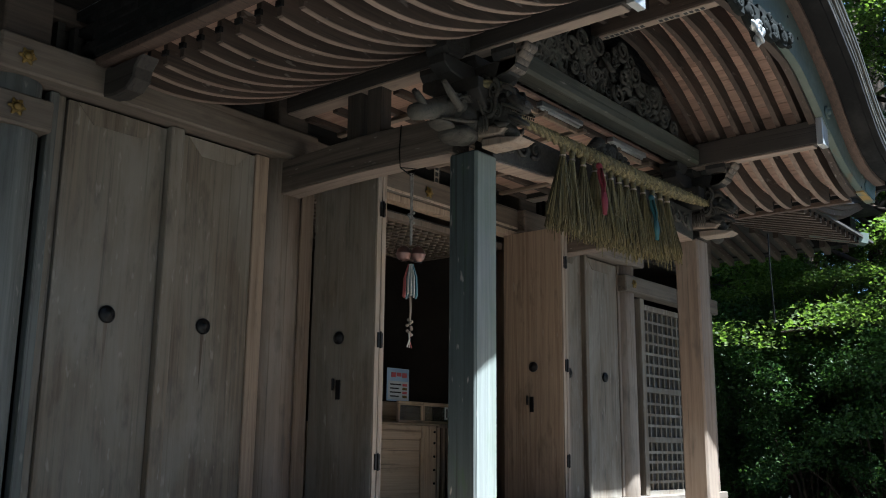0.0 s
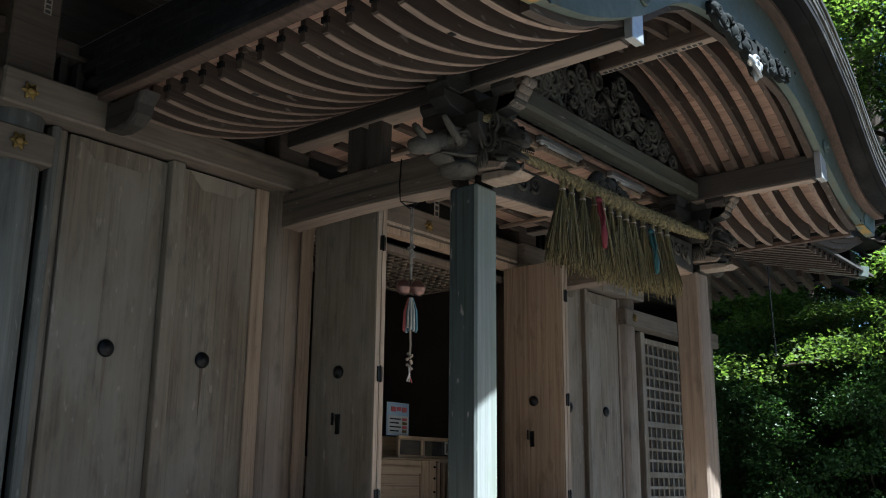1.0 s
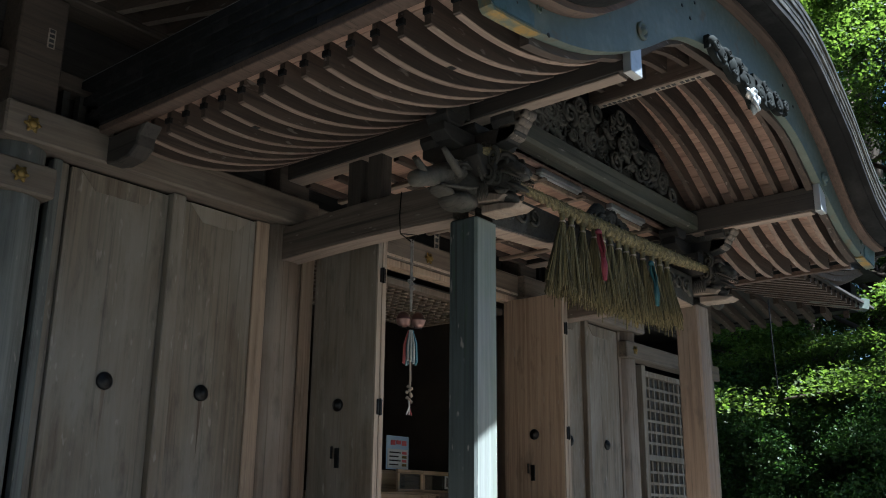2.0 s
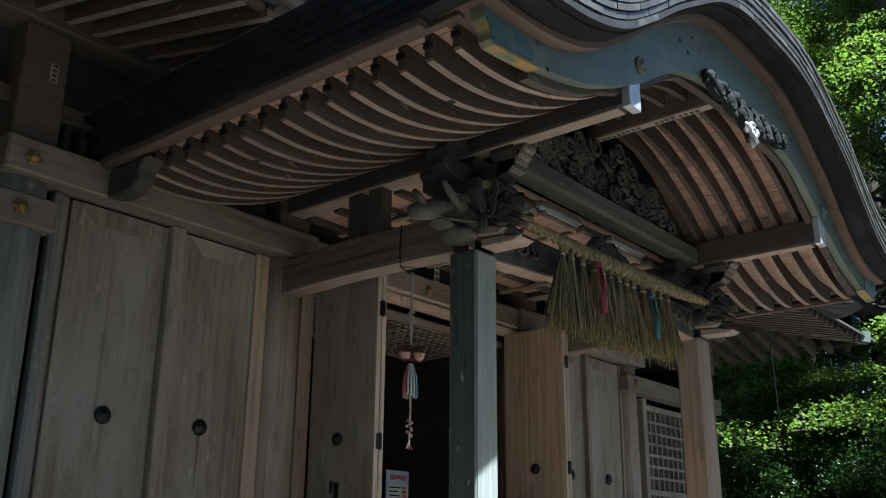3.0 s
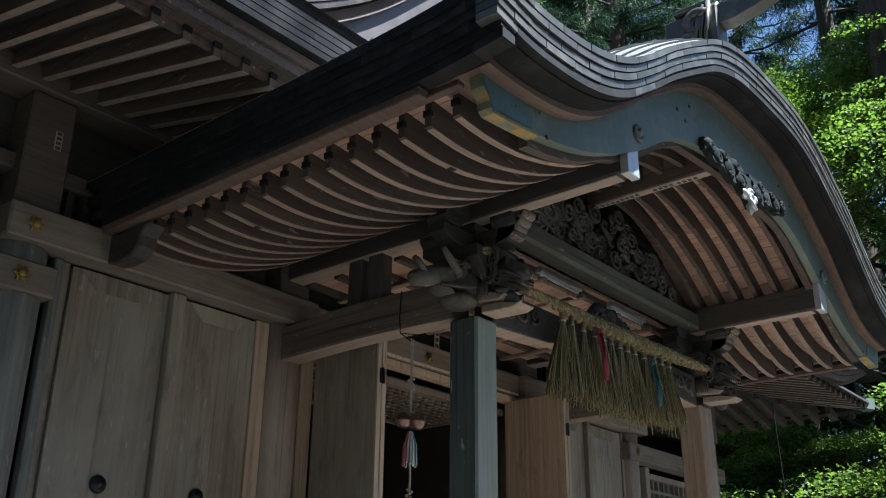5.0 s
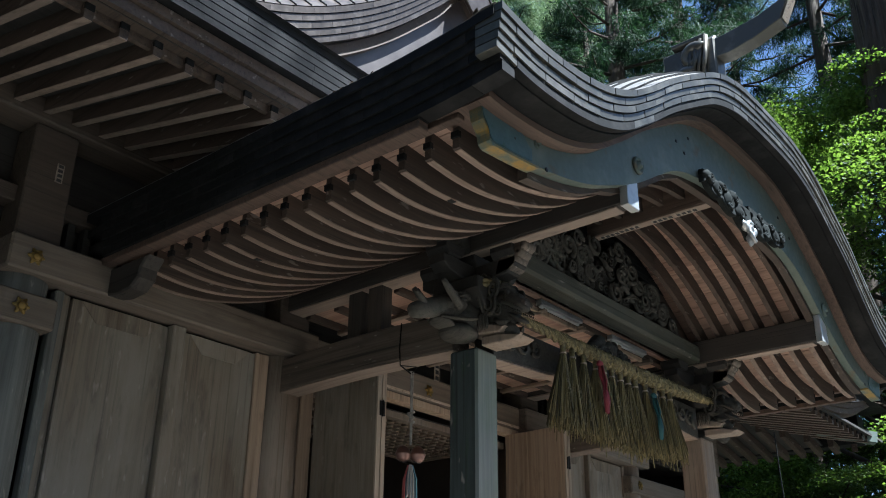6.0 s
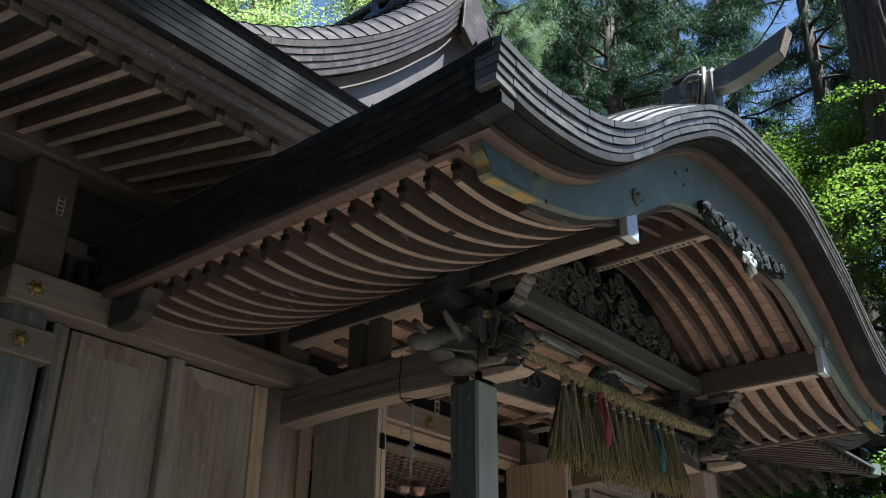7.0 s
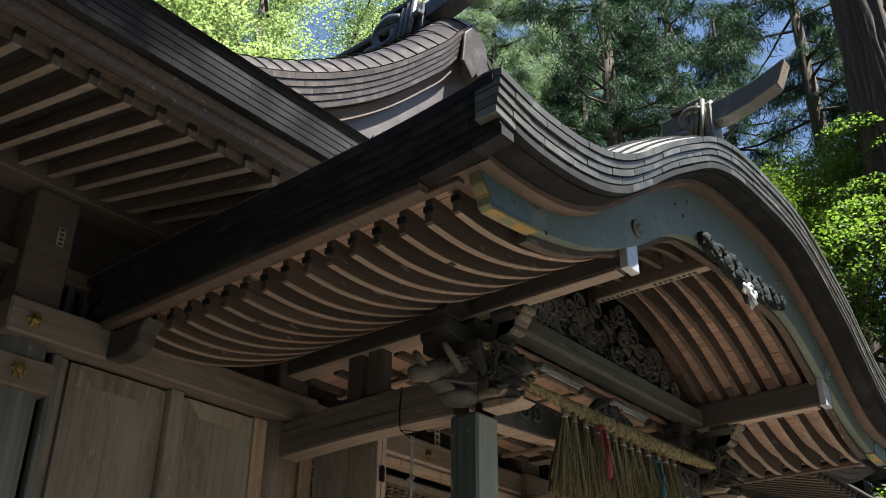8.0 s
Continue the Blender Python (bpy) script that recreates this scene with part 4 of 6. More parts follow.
# ---- carving, ropes and small things ----
def blob(bm, centre, size, turn=(0, 0, 0), seg=12, rings=8, rough=0.0):
    m = Matrix.Translation(centre) @ Euler(turn).to_matrix().to_4x4() @ Matrix.Diagonal((*size, 1))
    made = bmesh.ops.create_uvsphere(bm, u_segments=seg, v_segments=rings, radius=1.0, matrix=m)["verts"]
    if rough:
        mid = Vector(centre)
        for v in made:
            out = (v.co - mid).normalized()
            v.co += out * rough * (noise.noise(v.co * 22) + 0.8 * abs(noise.noise(v.co * 55)))
    return bm


def spiral_tube(bm, centre, r, axis, thick, turns=1.6, start=0.0, steps=22):
    """A carved curl: a tapering coil lying in the plane across an axis."""
    pts, rad = [], []
    for i in range(steps + 1):
        s = i / steps
        a = start + s * turns * 2 * math.pi
        q = r * (1 - 0.8 * s)
        u, v = q * math.cos(a), q * math.sin(a)
        off = {"y": (u, -0.3 * thick * s, v), "x": (-0.3 * thick * s, u, v)}[axis]
        pts.append(Vector(centre) + Vector(off))
        rad.append(thick * (1 - 0.45 * s))
    return tube(pts, rad, 7, bm)


def bracket(x):
    """Stepped bearing blocks and arms on a pillar's head."""
    part("bearing_block", prism([(x - 0.10, 3.30), (x + 0.10, 3.30), (x + 0.17, 3.40), (x + 0.17, 3.47), (x - 0.17, 3.47), (x - 0.17, 3.40)], 3.04, 3.38, "y", bevel=0.006), SHADEX, porch, "stepped bearing block")
    part("bracket_arm", prism([(2.86, 3.53), (2.92, 3.49), (3.02, 3.475), (3.40, 3.475), (3.50, 3.49), (3.56, 3.53), (3.56, 3.58), (2.86, 3.58)], x - 0.06, x + 0.06, "x", bevel=0.006), SHADEX, porch)
    part("bracket_arm", prism([(x - 0.34, 3.53), (x - 0.28, 3.49), (x - 0.18, 3.475), (x + 0.18, 3.475), (x + 0.28, 3.49), (x + 0.34, 3.53), (x + 0.34, 3.58), (x - 0.34, 3.58)], 3.15, 3.27, "y", bevel=0.006), SHADEX, porch)
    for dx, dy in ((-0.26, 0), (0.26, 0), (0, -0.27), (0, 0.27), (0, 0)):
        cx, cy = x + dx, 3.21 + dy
        part("small_block", prism([(cx - 0.055, 3.582), (cx + 0.055, 3.582), (cx + 0.085, 3.62), (cx + 0.085, 3.652), (cx - 0.085, 3.652), (cx - 0.085, 3.62)], cy - 0.08, cy + 0.08, "y", bevel=0.004), SHADEX, porch)
    # fluted nose of the purlin and of the cross arm
    bm = bmesh.new()
    for k in range(4):
        yy = 2.81 + 0.03 * k
        tube([(x - 0.06, yy, 3.635 - 0.036 * k), (x - 0.05, yy, 3.635 - 0.036 * k), (x + 0.05, yy, 3.635 - 0.036 * k), (x + 0.06, yy, 3.635 - 0.036 * k)], [0.012, 0.024, 0.024, 0.012], 8, bm, 1.3)
    prism([(2.80, 3.65), (2.95, 3.65), (3.0, 3.49), (2.88, 3.51)], x - 0.06, x + 0.06, "x", bm)
    part("fluted_nose", bm, TIEY, porch, "pale fluted bracket nose", True)
    sx = -1 if x < MID else 1
    bm = bmesh.new()
    for k in range(5):
        xx = x + sx * (0.42 - 0.024 * k)
        tube([(xx, 3.14, 3.80 - 0.032 * k), (xx, 3.28, 3.80 - 0.032 * k)], 0.026, 8, bm)
    prism([(x + sx * 0.42, 3.83), (x + sx * 0.10, 3.83), (x + sx * 0.10, 3.655), (x + sx * 0.3, 3.66)], 3.15, 3.27, "y", bm)
    part("fluted_nose", bm, CARVED, porch, "pale fluted bracket nose", True)


def side_head(x):
    """Long-snouted carved beam end that juts out sideways."""
    sx = -1 if x < MID else 1
    bm = bmesh.new()
    X = lambda d: x + sx * d * 0.94
    blob(bm, (X(0.09), 3.20, 3.25), (0.12, 0.095, 0.10), (0, 0, 0), 26, 18, 0.012)
    blob(bm, (X(0.25), 3.20, 3.292), (0.125, 0.092, 0.058), (0, sx * 0.25, 0), 30, 22, 0.012)
    blob(bm, (X(0.16), 3.20, 3.15), (0.13, 0.102, 0.054), (0, sx * 0.05, 0), 30, 20, 0.006)
    blob(bm, (X(0.315), 3.20, 3.172), (0.075, 0.07, 0.022), (0, sx * -0.2, 0), 22, 14, 0.004)
    tube([(X(0.28), 3.20, 3.285), (X(0.38), 3.20, 3.25), (X(0.46), 3.20, 3.222), (X(0.53), 3.20, 3.195), (X(0.575), 3.20, 3.178), (X(0.592), 3.20, 3.17)], [0.07, 0.062, 0.053, 0.050, 0.044, 0.018], 16, bm)
    tube([(X(0.50), 3.18, 3.225), (X(0.55), 3.17, 3.255), (X(0.592), 3.165, 3.285)], [0.022, 0.021, 0.015], 10, bm)
    for k in range(7):
        d = 0.31 + 0.034 * k
        zz = 3.272 - 0.33 * (d - 0.31)
        tube([(X(d), 3.142 + 0.005 * k, zz - 0.018), (X(d + 0.008), 3.146 + 0.005 * k, zz + 0.022), (X(d + 0.012), 3.19, zz + 0.055 - 0.003 * k)], 0.005, 5, bm)
    for dy in (-0.10, 0.10):
        tube([(X(0.26), 3.20 + dy * 0.85, 3.262), (X(0.32), 3.20 + dy * 0.98, 3.297), (X(0.39), 3.20 + dy * 1.05, 3.335), (X(0.445), 3.20 + dy * 1.08, 3.372)], [0.025, 0.023, 0.021, 0.015], 12, bm)
        # long ear with a folded rim, eye, brow, lip line and curls
        tube([(X(0.125), 3.20 + dy * 1.0, 3.405), (X(0.11), 3.20 + dy * 1.22, 3.36), (X(0.085), 3.20 + dy * 1.28, 3.31), (X(0.055), 3.20 + dy * 1.2, 3.265)], [0.012, 0.028, 0.032, 0.014], 10, bm, 0.5)
        tube([(X(0.14), 3.20 + dy * 1.05, 3.40), (X(0.135), 3.20 + dy * 1.25, 3.35), (X(0.11), 3.20 + dy * 1.3, 3.29), (X(0.07), 3.20 + dy * 1.22, 3.255)], [0.006, 0.009, 0.009, 0.006], 7, bm)
        blob(bm, (X(0.23), 3.20 + dy * 0.88, 3.318), (0.022, 0.018, 0.015), (0, 0, 0), 12, 8)
        tube([(X(0.17), 3.20 + dy * 0.9, 3.338), (X(0.22), 3.20 + dy * 0.95, 3.346), (X(0.28), 3.20 + dy * 0.8, 3.322)], [0.008, 0.013, 0.006], 7, bm)
        tube([(X(0.10), 3.20 + dy * 0.98, 3.235), (X(0.20), 3.20 + dy * 1.0, 3.205), (X(0.30), 3.20 + dy * 0.85, 3.19), (X(0.385), 3.20 + dy * 0.5, 3.188)], [0.008, 0.012, 0.011, 0.006], 7, bm)
        for k in range(6):
            spiral_tube(bm, (X(0.10 + 0.038 * k), 3.20 + dy * 0.78, 3.368 - 0.008 * k), 0.028, "y", 0.009, 1.5, k)
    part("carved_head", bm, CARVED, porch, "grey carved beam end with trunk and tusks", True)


def front_head(x):
    """Curly-maned carved beam end that juts out to the front."""
    bm = bmesh.new()
    c = x + 0.02
    blob(bm, (c, 3.0, 3.25), (0.088, 0.14, 0.10), (0, 0, 0), 30, 22, 0.008)
    blob(bm, (c, 2.86, 3.285), (0.074, 0.13, 0.046), (0.34, 0, 0), 28, 18, 0.006)
    blob(bm, (c, 2.85, 3.195), (0.066, 0.11, 0.02), (0.36, 0, 0), 22, 12, 0.003)
    blob(bm, (c, 2.755, 3.268), (0.045, 0.026, 0.024), (0.3, 0, 0), 14, 10)
    blob(bm, (c, 2.95, 3.355), (0.06, 0.055, 0.028), (0.2, 0, 0), 16, 10)
    for sx in (-1, 1):
        X = lambda d: c + sx * d
        blob(bm, (X(0.03), 2.735, 3.262), (0.014, 0.012, 0.012), (0, 0, 0), 8, 6)
        blob(bm, (X(0.066), 2.885, 3.318), (0.018, 0.024, 0.018), (0, 0, 0), 10, 8)
        tube([(X(0.05), 2.82, 3.315), (X(0.075), 2.87, 3.345), (X(0.082), 2.92, 3.352), (X(0.075), 2.96, 3.33)], [0.006, 0.013, 0.014, 0.006], 8, bm)
        tube([(X(0.058), 2.735, 3.215), (X(0.076), 2.79, 3.235), (X(0.084), 2.86, 3.258), (X(0.086), 2.93, 3.275), (X(0.085), 2.945, 3.245)], [0.006, 0.009, 0.010, 0.011, 0.004], 7, bm)
        for k in range(7):
            y = 2.755 + 0.024 * k
            blob(bm, (X(0.066 + 0.002 * k), y, 3.203 + 0.33 * (y - 2.755)), (0.005, 0.009, 0.008), (0, 0, 0), 6, 5)
        for dy, dz, r in ((0.0, 0.0, 0.047), (-0.03, 0.062, 0.036), (0.062, 0.052, 0.036), (0.03, 0.105, 0.03), (-0.055, -0.03, 0.028), (0.09, 0.10, 0.028)):
            spiral_tube(bm, (X(0.096), 3.03 + dy * 1.25, 3.27 + dz * 1.2), r * 1.3, "x", r * 0.36, 1.7, 2.2 + dy * 20, 28)
        for k in range(6):
            y = 3.035 + 0.021 * k
            tube([(X(0.082), y - 0.01, 3.255), (X(0.105), y + 0.012, 3.22), (X(0.108), y + 0.004, 3.175), (X(0.092), y + 0.016, 3.135)], [0.007, 0.012, 0.012, 0.004], 7, bm)
        tube([(X(0.07), 3.0, 3.19), (X(0.09), 2.95, 3.16), (X(0.085), 2.90, 3.155), (X(0.07), 2.87, 3.165)], [0.014, 0.02, 0.017, 0.006], 8, bm)
    blob(bm, (c, 2.98, 3.15), (0.085, 0.12, 0.045), (0.2, 0, 0), 22, 14, 0.006)
    for v in bm.verts:
        v.co.y = 3.07 + (v.co.y - 3.07) * 0.86
        if v.co.y < 2.96:
            v.co.y = 2.96 + (v.co.y - 2.96) * 0.72
        v.co.z += 0.03 + max(0.0, v.co.z - 3.25) * 0.3
    part("carved_head", bm, CARVED, porch, "grey carved beam end with curled mane", True)
    # foot in far paler wood than the head, imitating light from below
    bm = prism([(2.93, 3.165), (2.97, 3.135), (3.18, 3.155), (3.18, 3.20), (3.03, 3.195)], x - 0.075, x + 0.115, "x", None, 0.008)
    prism([(2.84, 3.10), (2.89, 3.08), (3.11, 3.085), (3.11, 3.135), (2.98, 3.13)], x - 0.055, x + 0.095, "x", bm, 0.006)
    part("scroll_base", bm, POST, porch, "scrolled foot of the carved head, paled as if lit from below")


for px_ in PIL:
    bracket(px_)
    side_head(px_)
    front_head(px_)

# carved cloud panel over the rainbow beam
bm = bmesh.new()
rnd = random.Random(4)
for i in range(120):
    u = rnd.uniform(-1.0, 1.0)
    h = 0.42 * (1 - abs(u) ** 1.6) + 0.03
    r = rnd.uniform(0.035, 0.085)
    spiral_tube(bm, (MID + u * 1.0, 3.12 - rnd.uniform(0, 0.05), 3.82 + rnd.uniform(0.03, h)), r, "y", r * rnd.uniform(0.2, 0.28), rnd.uniform(1.3, 1.9), rnd.uniform(0, 6), 22)
for i in range(22):
    u = rnd.uniform(-0.9, 0.9)
    z = 3.86 + 0.34 * (1 - abs(u)) * rnd.random()
    pts = [(MID + u + 0.05 * k, 3.10 - 0.012 * math.sin(k), z + 0.035 * math.sin(1.3 * k + i)) for k in range(6)]
    tube(pts, [0.006, 0.016, 0.02, 0.02, 0.014, 0.005], 7, bm)
for i in range(16):
    u = rnd.uniform(-0.9, 0.9)
    blob(bm, (MID + u, 3.16, 3.85 + 0.3 * (1 - abs(u)) * rnd.random()), (0.12, 0.035, 0.08), (0, rnd.uniform(-1, 1), 0), 14, 10, 0.012)
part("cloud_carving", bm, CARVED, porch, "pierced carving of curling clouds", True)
part("gable_boarding", ribbon(span(MID - 1.35, MID + 1.35, 40), lambda x: under(x) - 0.002, lambda x: 3.80, 3.20, 3.23), DARKX, porch, "dark boards behind the carving")

# frog-leg strut between tie rail and rainbow beam
bm = bmesh.new()
for sx in (-1, 1):
    tube([(MID + sx * 0.42, 3.17, 3.31), (MID + sx * 0.30, 3.17, 3.34), (MID + sx * 0.16, 3.17, 3.42), (MID + sx * 0.07, 3.17, 3.49)], [0.03, 0.05, 0.05, 0.06], 9, bm)
    for k in range(5):
        spiral_tube(bm, (MID + sx * (0.07 + 0.075 * k), 3.09, 3.40 - 0.018 * k), 0.045, "y", 0.016, 1.5, k)
blob(bm, (MID, 3.13, 3.42), (0.09, 0.05, 0.08), (0, 0, 0), 12, 8)
part("frog_leg_strut", bm, CARVED, porch, "carved frog-leg strut", True)
for x, sx in ((4.26, 1), (6.90, -1)):
    bm = bmesh.new()
    for k in range(3):
        spiral_tube(bm, (x + sx * (0.14 + 0.13 * k), 3.128, 3.19 + 0.015 * k), 0.06, "y", 0.012, 1.4, 2 + k)
    tube([(x + sx * 0.06, 3.13, 3.12), (x + sx * 0.12, 3.125, 3.16), (x + sx * 0.10, 3.12, 3.24)], [0.01, 0.02, 0.008], 7, bm)
    part("wave_carving", bm, CARVED, porch, "carved wave curls", True)

# porch ceiling behind the front beam: flat panels between battens, with tube lights
part("porch_ceiling", box(4.24, 6.92, 3.30, 4.80, 3.70, 3.72, 0), BOARD, porch, "reddish boarded porch ceiling")
for i in range(6):
    y = 3.34 + i * 0.28
    part("ceiling_batten", box(4.24, 6.92, y, y + 0.05, 3.655, 3.699, 0.004), RAFTER, porch)
for i in range(5):
    x = 4.55 + i * 0.5
    part("ceiling_batten", box(x, x + 0.05, 3.31, 4.79, 3.625, 3.654, 0.004), BEAMY, porch)
for x in (5.0, 5.94):
    lamp = base("tube_light", x, 3.33, 3.66, "unlit white tube lamp fitting under the porch ceiling", "light", "tube lights")
    part("fitting", box(x, x + 0.52, 3.29, 3.35, 3.655, 3.690, 0.004), CAP, lamp)
    part("tube", tube([(x + 0.02, 3.32, 3.648), (x + 0.50, 3.32, 3.648)], 0.012, 10), CAP, lamp, "white glass tube", True)
    part("side_board", box(x - 0.05, x + 0.57, 3.36, 3.385, 3.625, 3.69, 0.003), RED, lamp, "orange-brown board behind the tube")


# pendant carving under the gable's peak
def pendant():
    g = part("gable_pendant", prism([(MID - 0.10, 4.21), (MID + 0.10, 4.21), (MID + 0.13, 4.12), (MID + 0.07, 4.05), (MID, 3.97), (MID - 0.07, 4.05), (MID - 0.13, 4.12)], 2.03, 2.074, "y", bevel=0.008), BRONZEDARK, proof, "carved dark bronze gable pendant")
    for sx in (-1, 1):
        us = span(0.05, 0.64, 40)
        top = [(MID + sx * u, 4.245 - 0.02 * u) for u in us]
        low = [(MID + sx * u, 4.06 + 0.17 * u - 0.042 * abs(math.sin(u * 14.5 + 0.6)) ** 0.6) for u in us]
        fin = part("cloud_fin", prism(top + low[::-1], 2.03, 2.072, "y", bevel=0.006), BRONZEDARK, g, "scalloped cloud fin")
        bm = bmesh.new()
        for k, (dx, dz, r) in enumerate(((0.12, 4.12, 0.055), (0.20, 4.19, 0.035), (0.29, 4.14, 0.05), (0.38, 4.195, 0.03), (0.45, 4.16, 0.045), (0.57, 4.19, 0.038))):
            spiral_tube(bm, (MID + sx * dx, 2.03 - 0.012 * (k % 2), dz), r, "y", r * 0.34, 1.5 + 0.2 * (k % 3), k * 1.9, 26)
            blob(bm, (MID + sx * (dx + 0.03), 2.035, dz + 0.012), (r * 1.25, 0.022, r * 0.9), (0, 0.5 * sx, 0), 14, 10, 0.012)
        part("fin_curls", bm, BRONZEDARK, fin, "", True)
    bm = bmesh.new()
    spiral_tube(bm, (MID, 2.022, 4.04), 0.06, "y", 0.016, 1.6, 1, 30)
    blob(bm, (MID, 2.035, 3.985), (0.03, 0.022, 0.06), (0, 0, 0), 14, 10, 0.01)
    tube([(MID - 0.05, 2.03, 4.06), (MID - 0.035, 2.01, 4.0), (MID, 2.0, 3.95), (MID + 0.03, 2.01, 3.975)], [0.012, 0.014, 0.012, 0.006], 8, bm)
    blob(bm, (MID - 0.07, 2.035, 4.05), (0.05, 0.025, 0.03), (0, 0.6, 0), 12, 8, 0.01)
    blob(bm, (MID + 0.07, 2.035, 4.05), (0.05, 0.025, 0.03), (0, -0.6, 0), 12, 8, 0.01)
    # pale metal paints the sunlight that catches only the tip
    part("pendant_tip", bm, CAP, g, "pendant tip painted pale as its sunlit end", True)


pendant()


# gilt flower fittings on lintel ends
def flower(x, y, z, owner):
    out = [(x + (0.040 + 0.011 * math.cos(6 * a)) * math.cos(a), z + (0.040 + 0.011 * math.cos(6 * a)) * math.sin(a)) for a in (math.pi * k / 24 for k in range(48))]
    bm = prism(out, y - 0.012, y, "y", bevel=0.004)
    lathe([(0.024, -0.0125), (0.022, -0.02), (0.014, -0.026), (0.003, -0.028)], (x, y, z), "y", 14, bm)
    for k in range(6):
        a = math.pi / 3 * (k + 0.5)
        blob(bm, (x + 0.032 * math.cos(a), y - 0.013, z + 0.032 * math.sin(a)), (0.004, 0.004, 0.008), (0, -a, 0), 6, 4)
    part("gilt_flower", bm, GOLD, owner, "gilt six-petal fitting", True)


for x, y, z in ((2.205, WALL - 0.132, 3.43), (2.19, WALL - 0.102, 3.15), (5.58, WALL - 0.072, 3.43), (8.93, WALL - 0.132, 3.43), (8.93, WALL - 0.102, 3.15)):
    flower(x, y, z, hall)
part("white_stripe", box(4.35, 6.82, WALL - 0.074, WALL - 0.0705, 3.352, 3.372, 0), PALE, hall)
part("doorway_rail", box(4.33, 6.84, WALL - 0.05, WALL + 0.05, 3.285, 3.340, 0.004), RED, hall)


# pasted pilgrim slips
def slips():
    rnd = random.Random(9)
    INK = plain("ink", (0.02, 0.02, 0.022), (0.04, 0.04, 0.04), 0.8)
    PAPER = plain("aged_paper", (0.20, 0.165, 0.13), (0.34, 0.30, 0.25), 0.9)
    def slip(name, place, size, axis):
        s = base(name, *place, "pasted paper slip with faded black writing", "paper slip", "pilgrim slips")
        x, y, z = place
        w, h = size
        if axis == "under":
            part("paper", box(x - w / 2, x + w / 2, y - h / 2, y + h / 2, z - 0.002, z, 0), PAPER, s)
            for k in range(4):
                yy = y - h / 2 + h * (k + 0.5) / 4
                part("writing_bar", box(x - w * 0.32, x + w * 0.32, yy - h * 0.08, yy + h * 0.08, z - 0.004, z - 0.0022, 0), INK, s)
        else:
            part("paper", box(x - w / 2, x + w / 2, y - 0.002, y, z - h / 2, z + h / 2, 0), PAPER, s)
            for k in range(4):
                zz = z - h / 2 + h * (k + 0.5) / 4
                part("writing_bar", box(x - w * 0.32, x + w * 0.32, y - 0.004, y - 0.0022, zz - h * 0.08, zz + h * 0.08, 0), INK, s)
    for y in (2.42, 2.60, 2.86, 3.02):
        slip("paper_slip", (MID - 0.07 + rnd.uniform(-0.006, 0.006), y, 4.2675), (0.05, 0.16), "under")
    slip("paper_slip", (5.60, WALL - 0.136, 3.60), (0.06, 0.2), "front")
    slip("paper_slip", (2.28, WALL - 0.062, 4.0), (0.045, 0.12), "front")
    slip("paper_slip", (4.95, 3.7, 3.653), (0.06, 0.16), "under")
    slip("paper_slip", (5.1, 3.72, 3.653), (0.06, 0.16), "under")


slips()


